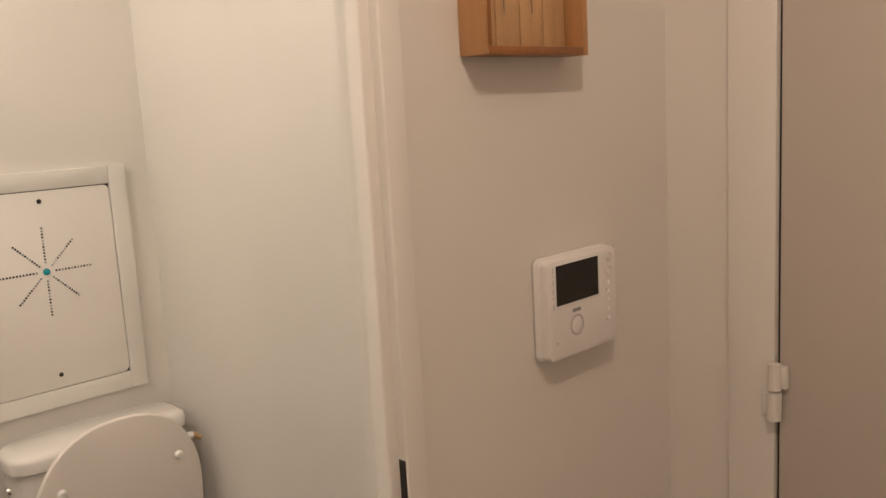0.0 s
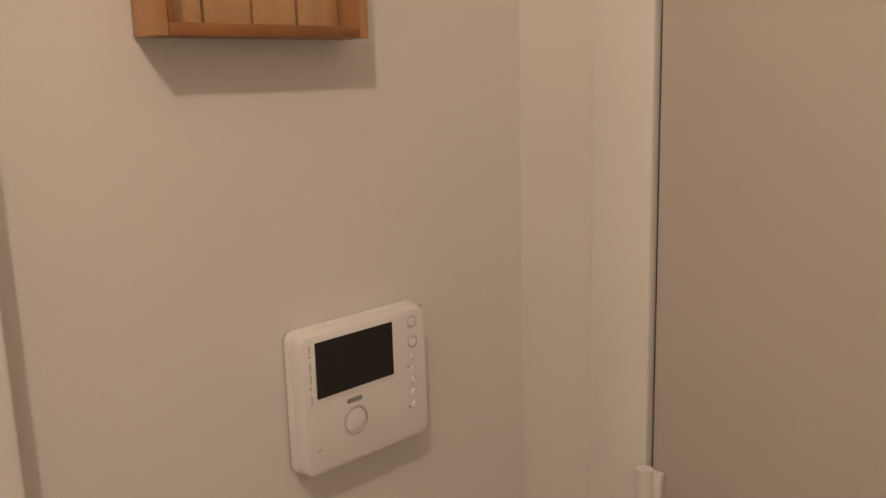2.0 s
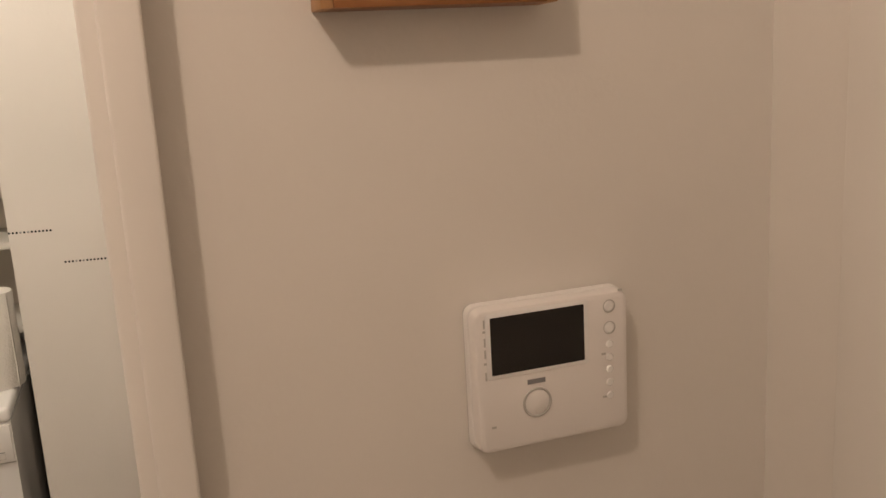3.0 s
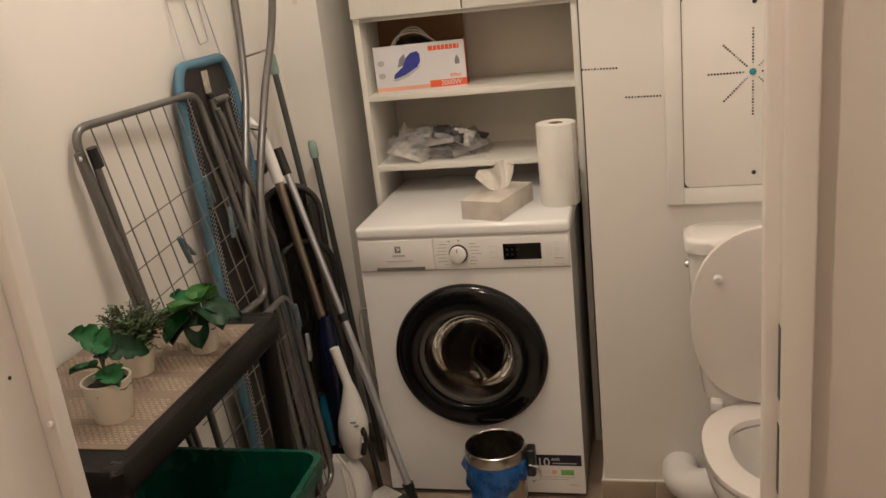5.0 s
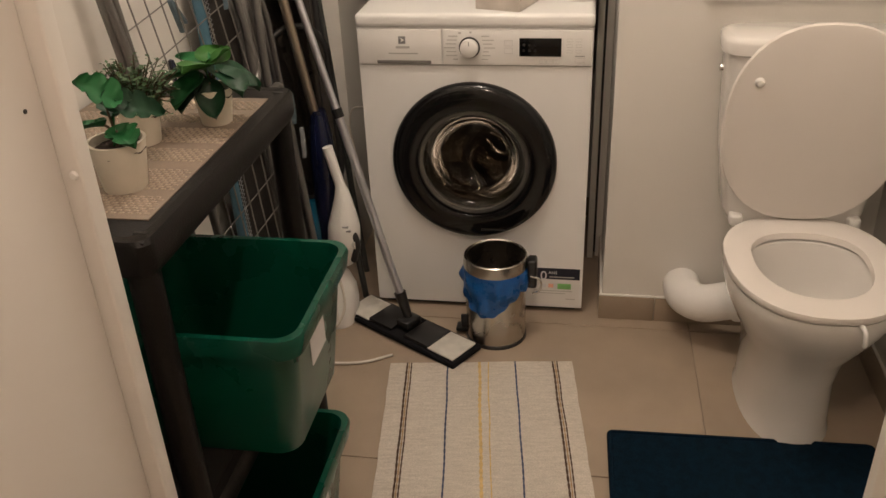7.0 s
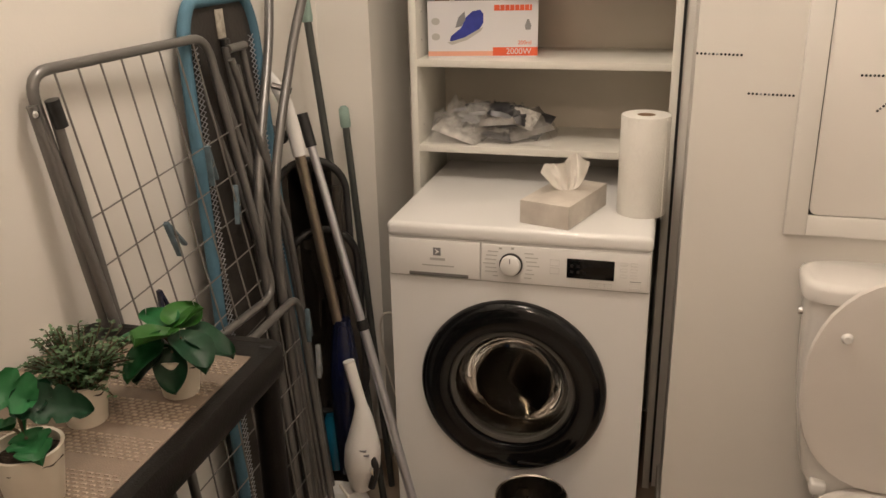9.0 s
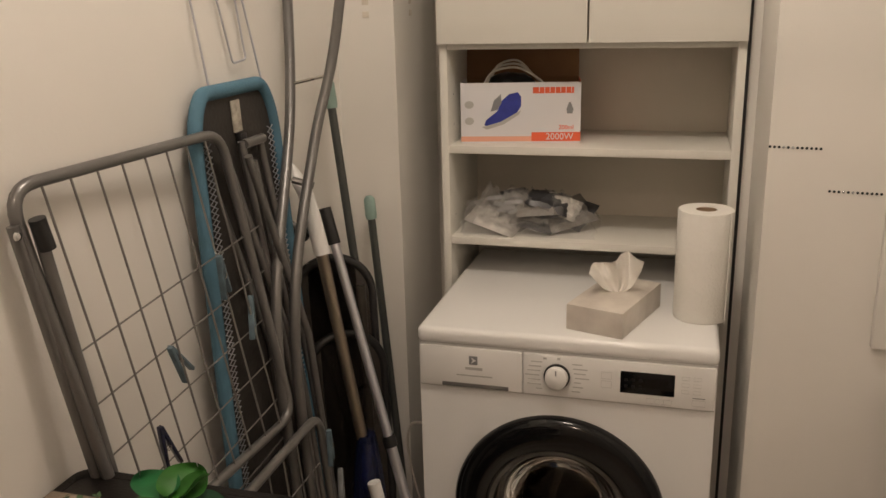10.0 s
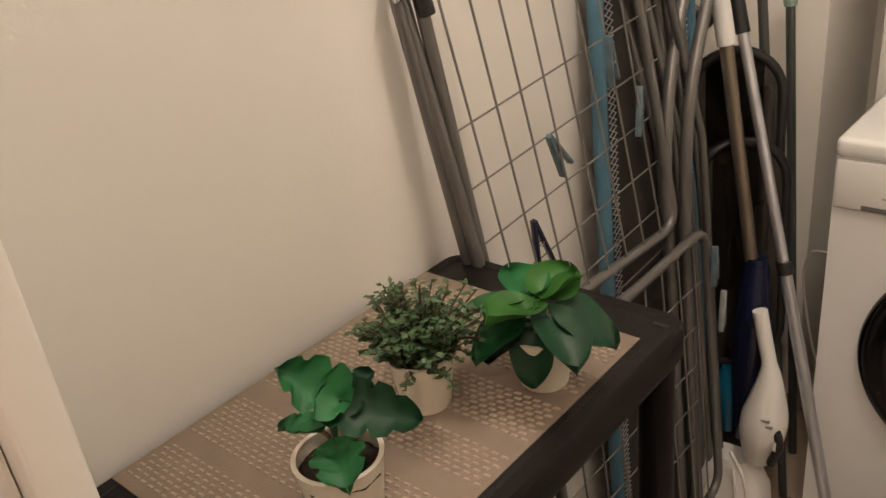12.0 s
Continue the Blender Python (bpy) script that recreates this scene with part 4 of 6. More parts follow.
def paper_towel():
    c = thing("paper_towel_roll", "upright white paper towel roll on the washing machine", "paper towel roll", (0.563, 0.170, 0.8685))
    part("paper", bm_lathe([(0.021, 0.0), (0.054, 0.0), (0.0555, 0.003), (0.0555, 0.226), (0.054, 0.229), (0.021, 0.229), (0.021, 0.0)], 48), ROLL, c)
    part("core", bm_lathe([(0.0195, 0.002), (0.0205, 0.002), (0.0205, 0.228), (0.0195, 0.228), (0.0195, 0.002)], 32), CORE, c, "brown cardboard core")
    part("loose_sheet", bm_box(0.046, 0.0475, -0.05, 0.0, 0.002, 0.227), ROLL, c)


paper_towel()

# black strip put in for the dark gap between shelf unit and duct wall
structure("trim", bm_box(0.6285, 0.6350, 0.335, 0.36, 0.02, H - 0.005), BLACKP, "black strip standing in for the dark gap beside the shelf unit", "trim")


# filler added so that the gap beside the strip shows pale, not black
structure("gap_filler", bm_box(0.6352, NICHE, 0.345, BACK, 0, H), PAINT, "narrow painted filler added in the gap beside the shelf", "wall")


# ---- access panel with gem decoration ----
def access_panel():
    x0, x1, z0, z1 = 0.852, 1.268, 0.902, 1.452
    c = thing("access_panel", "white framed duct access panel with two black locks", "access panel", (0, DUCT, 0))
    c["kind"] = "structure"
    w = 0.042
    part("panel_frame", bm_box(x0, x0 + w, -0.018, 0, z0, z1, 0.002), FRAMEPAINT, c)
    part("panel_frame", bm_box(x1 - w, x1, -0.018, 0, z0, z1, 0.002), FRAMEPAINT, c)
    part("panel_frame", bm_box(x0 + w, x1 - w, -0.018, 0, z0, z0 + w, 0.002), FRAMEPAINT, c)
    part("panel_frame", bm_box(x0 + w, x1 - w, -0.018, 0, z1 - w, z1, 0.002), FRAMEPAINT, c)
    part("gap", bm_box(x0 + w, x1 - w, -0.010, 0, z0 + w, z1 - w), BLACKP, c, "dark gap round the hatch")
    cx, cz = (x0 + x1) / 2, (z0 + z1) / 2
    part("hatch", moved(bm_plate(round_rect(x1 - x0 - 2 * w - 0.004, z1 - z0 - 2 * w - 0.004, 0.014), 0.0, 0.017, 0.001), Matrix.Translation((cx, 0, cz)) @ FRONT), DOORPAINT, c, "white hatch with rounded corners")
    for z in (0.977, 1.385):
        part("lock", moved(bm_lathe([(0, 0.0195), (0.0045, 0.019), (0.0055, 0.0172), (0.0055, 0.016)], 16), Matrix.Translation((1.060, 0, z)) @ Matrix.Rotation(radians(90), 4, "X")), BLACKP, c, "small black lock")


access_panel()
gem_mesh = {}


def gem_thing(name, label, spots, y, big=()):
    c = thing(name, label, "gem decoration", (0, y, 0))
    for r, m in ((0.0026, GEM), (0.0026, GEMDARK), (0.0085, TEAL)):
        if (r, m.name) not in gem_mesh:
            bm = moved(bm_lathe([(r, 0), (r * 0.9, r * 0.35), (r * 0.55, r * 0.6), (0, r * 0.6)], 8), Matrix.Rotation(radians(90), 4, "X"))
            data = bpy.data.meshes.new("gem")
            bm.to_mesh(data)
            bm.free()
            data.materials.append(m)
            gem_mesh[(r, m.name)] = data
    rnd = random.Random(len(spots))
    for x, z in spots:
        piece("gem", gem_mesh[(0.0026, (GEMDARK if rnd.random() < 0.50 else GEM).name)], c, pose(x, 0, z, rnd.uniform(-12, 12), 0, rnd.uniform(-12, 12)))
    for x, z in big:
        piece("gem", gem_mesh[(0.0085, TEAL.name)], c, pose(x, 0, z))
    return c


rays = []
for k in range(8):
    a = radians(45 * k)
    for i in range(12):
        rr = 0.022 + i * 0.0072
        rays.append((1.057 + rr * math.cos(a) * (0.92 if k % 2 else 1.0), 1.223 + rr * math.sin(a) * (0.92 if k % 2 else 1.0)))
gem_thing("gem_star", "star of small glass gems round a teal stone", rays, DUCT - 0.0172, [(1.057, 1.223)])
gem_thing("gem_line", "short row of stick-on glass gems on wall", [(0.657 + i * 0.0075, 1.257 - 0.0002 * i) for i in range(12)], DUCT)
gem_thing("gem_line", "short row of stick-on glass gems on wall", [(0.760 + i * 0.0075, 1.181 - 0.0002 * i) for i in range(12)], DUCT)


# ---- toilet ----
def oval(cx, cy, w, back, front, n=40, squareness=2.3):
    out = []
    for k in range(n):
        a = 2 * math.pi * k / n
        ca, sa = math.cos(a), math.sin(a)
        x = (abs(ca) ** (2 / squareness)) * (1 if ca >= 0 else -1) * w / 2
        y = (abs(sa) ** (2 / squareness)) * (1 if sa >= 0 else -1)
        out.append((cx + x, cy + (y * back if y > 0 else y * front)))
    return out


def bm_loft(loops, cap0=True, cap1=True):
    bm = bmesh.new()
    rings = [[bm.verts.new(p) for p in loop] for loop in loops]
    n = len(rings[0])
    for a, b in zip(rings, rings[1:]):
        for i in range(n):
            bm.faces.new((a[i], a[(i + 1) % n], b[(i + 1) % n], b[i]))
    if cap0:
        bm.faces.new(rings[0][::-1])
    if cap1:
        bm.faces.new(rings[-1])
    bmesh.ops.recalc_face_normals(bm, faces=bm.faces[:])
    return bm


TX = 1.092


def toilet():
    c = thing("toilet", "white ceramic toilet with open seat lid", "toilet", (TX, -0.006, 0))
    lv = [(0.000, 0.215, -0.30, 0.165, 0.215), (0.030, 0.205, -0.30, 0.160, 0.205), (0.14, 0.205, -0.30, 0.160, 0.190), (0.22, 0.235, -0.31, 0.165, 0.200), (0.29, 0.305, -0.33, 0.170, 0.230), (0.345, 0.350, -0.35, 0.180, 0.240), (0.385, 0.365, -0.36, 0.185, 0.245), (0.400, 0.360, -0.36, 0.183, 0.242)]
    loops = [[(x, y, z) for x, y in oval(0, cy, w, b, f)] for z, w, cy, b, f in lv]
    inner = [(0.400, 0.270, -0.375, 0.125, 0.185), (0.385, 0.262, -0.375, 0.120, 0.180), (0.33, 0.245, -0.375, 0.115, 0.165), (0.27, 0.190, -0.36, 0.095, 0.120), (0.22, 0.120, -0.34, 0.06, 0.07)]
    loops += [[(x, y, z) for x, y in oval(0, cy, w, b, f)] for z, w, cy, b, f in inner]
    part("bowl", bm_loft(loops), CERAMIC, c, smooth_angle=60)
    # seat ring
    seat = [[(x, y, z) for x, y in oval(0, -0.355, w, b, f)] for w, b, f, z in ((0.362, 0.195, 0.248, 0.403), (0.372, 0.200, 0.253, 0.410), (0.366, 0.197, 0.250, 0.420), (0.305, 0.152, 0.207, 0.424), (0.248, 0.115, 0.175, 0.419), (0.243, 0.110, 0.170, 0.405), (0.362, 0.195, 0.248, 0.403))]
    part("seat", bm_loft(seat, False, False), SEAT, c, "pale plastic seat ring", smooth_angle=60)
    # lid, upright against the cistern
    lid = bm_loft([[(x, y, z) for x, y in oval(0, 0.243, w, b, f, squareness=2.35)] for w, b, f, z in ((0.384, 0.234, 0.234, 0.0), (0.398, 0.242, 0.242, 0.006), (0.393, 0.240, 0.240, 0.014), (0.366, 0.224, 0.224, 0.018))])
    lidm = pose(0, -0.170, 0.425, 96, 0, 0)
    lidp = part("lid", moved(lid, lidm), SEAT, c, "raised pale plastic lid", smooth_angle=50)
    for x in (-0.135, 0.135):
        part("pad", moved(bm_lathe([(0, 0.0265), (0.007, 0.026), (0.010, 0.022), (0.011, 0.017)], 16), lidm @ Matrix.Translation((x, 0.355, 0))), WPLASTIC, lidp, "round white rubber pad")
    for x in (-0.135, 0.135):
        part("hinge", bm_box(x - 0.015, x + 0.015, -0.182, -0.150, 0.400, 0.428, 0.006, 3), WPLASTIC, c, "white plastic hinge block")
    # cistern
    tank = bm_loft([[(x, y, z) for x, y in oval(0, -0.092, w, 0.075, 0.075, squareness=5)] for z, w in ((0.400, 0.300), (0.43, 0.330), (0.60, 0.375), (0.815, 0.395))])
    t = part("cistern", tank, CERAMIC, c, smooth_angle=50)
    part("cistern_lid", bm_loft([[(x, y, z) for x, y in oval(0, -0.094, w, d, d, squareness=4.5)] for z, w, d in ((0.812, 0.396, 0.076), (0.816, 0.412, 0.082), (0.840, 0.416, 0.083), (0.850, 0.408, 0.079), (0.854, 0.385, 0.070))]), CERAMIC, t, smooth_angle=50)
    part("inlet", moved(bm_lathe([(0, 0.012), (0.008, 0.011), (0.010, 0.006), (0.010, 0)], 16), Matrix.Translation((-0.192, -0.085, 0.765)) @ Matrix.Rotation(radians(-90), 4, "Y")), CHROME, t, "small chrome side fitting")
    part("neck", bm_loft([[(x, y, z) for x, y in oval(0, cy, w, b, f, squareness=4)] for z, w, cy, b, f in ((0.20, 0.17, -0.13, 0.06, 0.10), (0.30, 0.22, -0.11, 0.07, 0.10), (0.40, 0.30, -0.095, 0.075, 0.11))]), CERAMIC, c, smooth_angle=50)
    part("clip", bm_tube(smooth_path([(0.052, -0.596, 0.402), (0.057, -0.612, 0.395), (0.060, -0.614, 0.372), (0.062, -0.606, 0.360)], 4), 0.005, 8), WPLASTIC, c, "white freshener hanger")
    lever = bm_tube(smooth_path([(0.150, -0.165, 0.800), (0.165, -0.182, 0.800), (0.195, -0.186, 0.796)], 4), 0.009, 12)
    part("flush_lever", lever, WPLASTIC, t, "white flush lever")
    part("lever_tip", bm_tube([(0.195, -0.186, 0.796), (0.215, -0.188, 0.785)], [0.009, 0.006], 12), WOODLIGHT, t, "tan lever tip")
    # waste pipe
    pipe = bm_tube(smooth_path([(-0.055, -0.16, 0.175), (-0.105, -0.135, 0.160), (-0.175, -0.110, 0.130), (-0.214, -0.075, 0.125), (-0.223, -0.04, 0.125), (-0.223, -0.005, 0.125)], 5), 0.050, 24)
    bm_tube([(-0.060, -0.158, 0.174), (-0.100, -0.138, 0.162)], 0.056, 24, bm=pipe)
    part("waste_pipe", pipe, WPLASTIC, c, "white plastic waste pipe bend", smooth_angle=50)


toilet()


# ---- bin ----
def bin_thing():
    c = thing("pedal_bin", "brushed steel bin with blue liner over the rim", "bin", (0.364, -0.124, 0))
    r = 0.082
    part("body", bm_lathe([(0, 0.004), (r - 0.004, 0.004), (r, 0.008), (r, 0.225), (r - 0.002, 0.225), (r - 0.003, 0.010), (0, 0.009)], 48), STEEL, c)
    part("base_ring", bm_lathe([(0, 0), (r + 0.002, 0), (r + 0.002, 0.010), (r, 0.012)], 48), BLACKP, c)
    part("rim", bm_lathe([(r - 0.004, 0.222), (r + 0.004, 0.222), (r + 0.005, 0.236), (r + 0.003, 0.256), (r, 0.258), (r - 0.003, 0.255), (r - 0.004, 0.222)], 48), STEEL, c, "polished upper rim")
    bm = bmesh.new()
    rings = []
    n = 72
    for j in range(9):
        v = j / 8
        ring = []
        for i in range(n):
            a = 2 * math.pi * i / n
            front = max(0, math.cos(a + math.pi / 2 + 0.25)) ** 3
            depth = 0.050 + 0.070 * front + 0.018 * noise.noise(Vector((math.cos(a) * 2.5, math.sin(a) * 2.5, 1)))
            rad = r + 0.004 + 0.014 * math.sin(v * math.pi * 0.8) * (0.6 + 0.8 * noise.noise(Vector((math.cos(a) * 4, math.sin(a) * 4, v * 2)))) + 0.004 * math.sin(17 * a + 3 * v) * v
            ring.append(bm.verts.new((rad * math.cos(a), rad * math.sin(a), 0.226 - depth * v)))
        rings.append(ring)
    for a, b in zip(rings, rings[1:]):
        for i in range(n):
            bm.faces.new((a[i], a[(i + 1) % n], b[(i + 1) % n], b[i]))
    part("liner", bm, BAG, c, "blue crumpled plastic liner", smooth_angle=60)
    part("hinge", bm_box(r + 0.004, r + 0.030, -0.022, 0.020, 0.165, 0.250, 0.007, 3), BLACKP, c, "black lid hinge")
    part("grip", bm_tube(smooth_path([(r + 0.014, -0.022, 0.205), (r + 0.040, -0.026, 0.198), (r + 0.040, -0.024, 0.165), (r + 0.020, -0.020, 0.150)], 4), 0.003, 8), CHROME, c)
    part("pedal", bm_box(-r - 0.030, -r + 0.012, -0.018, 0.018, 0.010, 0.022, 0.004), BLACKP, c, "black foot pedal")
    part("pedal_arm", bm_box(-r - 0.014, -r + 0.006, -0.024, -0.014, 0.030, 0.070, 0.003), BLACKP, c)


bin_thing()


# ---- flat mop ----
def flat_mop():
    ang = -32.0
    c = thing("flat_mop", "flat mop with black pad and silver telescopic handle", "mop", (0.119, -0.147, 0), ang)
    back = pose(0, 0, 0, 0, 0, ang).inverted() @ Matrix.Translation((-0.119, 0.147, 0))
    part("pad", bm_box(-0.215, 0.215, -0.061, 0.061, 0.002, 0.020, 0.006, 3), FABRICBLACK, c, "black microfibre pad")
    for s in (-1, 1):
        part("pocket", bm_box(s * 0.158 - 0.046, s * 0.158 + 0.046, -0.050, 0.050, 0.020, 0.026, 0.003), FELT, c, "white felt pocket")
        part("flap_clip", bm_box(s * 0.07 - 0.045, s * 0.07 + 0.045, -0.048, 0.048, 0.020, 0.030, 0.004), BLACKP, c)
    part("joint", bm_box(-0.022, 0.022, -0.030, 0.030, 0.028, 0.052, 0.006), BLACKP, c)
    lo, hi = Vector((0.116, -0.138, 0.048)), Vector((-0.202, 0.018, 1.105))
    d = hi - lo
    part("socket", moved(bm_tube([lo, lo + d * 0.07], [0.012, 0.017], 14), back), BLACKP, c)
    part("handle", moved(bm_tube([lo + d * 0.07, lo + d * 0.540], 0.0115, 16), back), ALU, c, "silver aluminium tube")
    part("upper_handle", moved(bm_tube([lo + d * 0.540, lo + d * 0.93], 0.0100, 16), back), ALU, c, "silver aluminium tube")
    part("twist_clip", moved(bm_tube([lo + d * 0.530, lo + d * 0.552], 0.0145, 14), back), BLACKP, c, "black twist clamp")
    part("grip", moved(bm_tube([lo + d * 0.93, lo + d], 0.0130, 14), back), BLACKP, c, "black plastic grip")


flat_mop()


# ---- steam mop ----
def steam_mop():
    c = thing("steam_mop", "white and navy steam mop with bronze tube", "steam mop", (-0.09, -0.03, 0))
    top, low = Vector((-0.106, -0.002, 1.040)), Vector((-0.026, -0.022, 0.600))
    part("tube", bm_tube([top, low], 0.0125, 16), BRONZE, c, "bronze metal tube")
    part("grip", bm_tube(smooth_path([top + Vector((0.004, 0, -0.02)), top + Vector((-0.012, 0.0, 0.060)), top + Vector((-0.030, 0.0, 0.120)), top + Vector((-0.065, 0.0, 0.165)), top + Vector((-0.105, 0.0, 0.180))], 5), [0.0165] * 6 + [0.016] * 6 + [0.013] * 8 + [0.011], 14), WPLASTIC, c, "curved white handle")
    part("handle_loop", bm_tube(smooth_path([top + Vector((-0.105, 0, 0.180)), top + Vector((-0.125, 0, 0.130)), top + Vector((-0.085, 0, 0.060)), top + Vector((-0.040, 0, 0.030)), top + Vector((-0.008, 0, 0.030))], 5), 0.0085, 12), GREYTUBE, c)
    part("trigger", blob(tuple(top + Vector((-0.040, -0.004, 0.020))), (0.020, 0.012, 0.016), 1, 0.05), BLACKP, c)
    part("neck", bm_tube(smooth_path([(-0.022, -0.015, 0.625), (-0.020, -0.020, 0.500), (-0.020, -0.020, 0.330), (-0.030, -0.020, 0.200)], 5), [0.020 + 0.018 * math.sin(math.pi * k / 15) for k in range(16)], 20), NAVY, c, "dark navy housing")
    part("tank", bm_tube(smooth_path([(-0.060, -0.010, 0.36), (-0.065, -0.010, 0.28), (-0.065, -0.01, 0.20)], 5), [0.02 + 0.014 * math.sin(math.pi * k / 10) for k in range(11)], 18), CYANP, c, "translucent blue tank")
    pts = smooth_path([(0.008, -0.062, 0.540), (0.022, -0.064, 0.480), (0.036, -0.066, 0.415), (0.036, -0.068, 0.345), (0.030, -0.068, 0.270), (0.022, -0.066, 0.195)], 5)
    n = len(pts)
    rad = [0.014 + 0.031 * min(1, max(0, (k / (n - 1) - 0.35) / 0.35)) * (1 if k / (n - 1) < 0.82 else 1 - (k / (n - 1) - 0.82) * 3.2) for k in range(n)]
    body = part("body", bm_tube(pts, rad, 22), WPLASTIC, c, "white curved body", smooth_angle=60)
    part("valve", bm_tube([(0.064, -0.090, 0.268), (0.074, -0.100, 0.268)], 0.012, 14), CHROME, body, "round chrome knob")
    part("valve_arm", bm_tube(smooth_path([(0.056, -0.085, 0.310), (0.074, -0.095, 0.272), (0.058, -0.088, 0.212)], 5), 0.009, 10), BLACKP, body, "black lever")
    for z, x in ((0.325, 0.046), (0.313, 0.052), (0.268, 0.036)):
        part("print_bar", bm_box(x - 0.010, x + 0.010, -0.1085, -0.102, z - 0.002, z + 0.002), PRINTGREY, body)
    foot = bm_loft([[(x, y, z) for x, y in oval(-0.035, -0.055, w, d, d, squareness=3)] for z, w, d in ((0.0, 0.150, 0.070), (0.02, 0.156, 0.072), (0.06, 0.164, 0.062), (0.11, 0.160, 0.046), (0.150, 0.128, 0.034), (0.172, 0.080, 0.026))])
    head = part("floor_head", foot, WPLASTIC, c, "white floor head", smooth_angle=35)
    for x in (-0.078, 0.006):
        part("rib", bm_tube([(x, -0.128, 0.030), (x * 0.7 - 0.010, -0.103, 0.120), (x * 0.3 - 0.020, -0.088, 0.160)], 0.0035, 8), SEAT, head, "moulded rib")
    part("print_bar", bm_box(-0.030, -0.006, -0.1215, -0.119, 0.062, 0.068), PRINTGREY, head)
    path = smooth_path([(-0.02, -0.10, 0.215), (0.022, -0.125, 0.170), (0.030, -0.135, 0.080), (-0.010, -0.150, 0.012), (-0.065, -0.175, 0.006), (-0.085, -0.235, 0.006), (-0.02, -0.285, 0.006), (0.10, -0.280, 0.006), (0.185, -0.235, 0.006)], 8)
    part("cord", bm_tube(path, 0.0038, 10), CABLE, c, "white power cord on the floor")


steam_mop()


# ---- poles ----
def pole(name, label, lo, hi, tip):
    c = thing(name, label, "broom handle", lo)
    a, b = Vector((0, 0, 0)), Vector(hi) - Vector(lo)
    part("shaft", bm_tube([a, b * (1 - tip)], 0.0092, 14), DARKPOLE, c)
    end = b * (1 - tip)
    part("cap", bm_tube([end, end + (b - end) * 0.15, end + (b - end) * 0.85, b], [0.012, 0.0135, 0.0130, 0.007], 14), MINT, c, "mint green grip cap")


pole("broom_handle", "long dark broom handle with mint green grip", (-0.050, 0.03, 0.0), (-0.222, 0.120, 1.360), 0.045)
pole("broom_handle", "shorter dark broom handle with mint grip leaning at the pier", (-0.085, 0.18, 0.0), (-0.186, 0.235, 1.082), 0.050)


# ---- folded chair ----
def folded_chair():
    c = thing("folding_chair", "folded dark plastic chair leaning against the corner pier", "folding chair", (-0.180, -0.080, 0), 27.0)
    def shell(name, w, h, z, y, x, tilt):
        at = pose(x, y, z, 90 + tilt, 0, 8)
        line = round_rect(w, h, w * 0.49, 10)
        p = part(name, moved(bm_plate(round_rect(w - 0.010, h - 0.010, w * 0.48, 10), -0.005, 0.005, 0.002), at), CHAIRP, c)
        part("rim", moved(bm_tube([(u, v, 0) for u, v in line], 0.010, 12, closed=True), at), BLACKP, p, "raised black rim")
    shell("backrest", 0.172, 0.330, 0.825, 0.100, 0.032, -5)
    shell("seat", 0.168, 0.470, 0.595, 0.055, 0.048, -5)
    for x, y in ((-0.080, 0.10), (0.090, 0.10)):
        part("leg", bm_tube(rounded([(x, y - 0.10, 0.0), (x, y - 0.01, 0.93)], 0.02), 0.011, 12), CHAIRP, c)
    part("stretcher", bm_tube([(-0.08, 0.015, 0.12), (0.09, 0.015, 0.12)], 0.009, 10), CHAIRP, c)
    part("back_panel", moved(bm_plate(round_rect(0.150, 0.40, 0.06, 6), -0.008, 0.008, 0.003), pose(0.01, 0.070, 0.25, 85, 0, 8)), CHAIRP, c)


folded_chair()


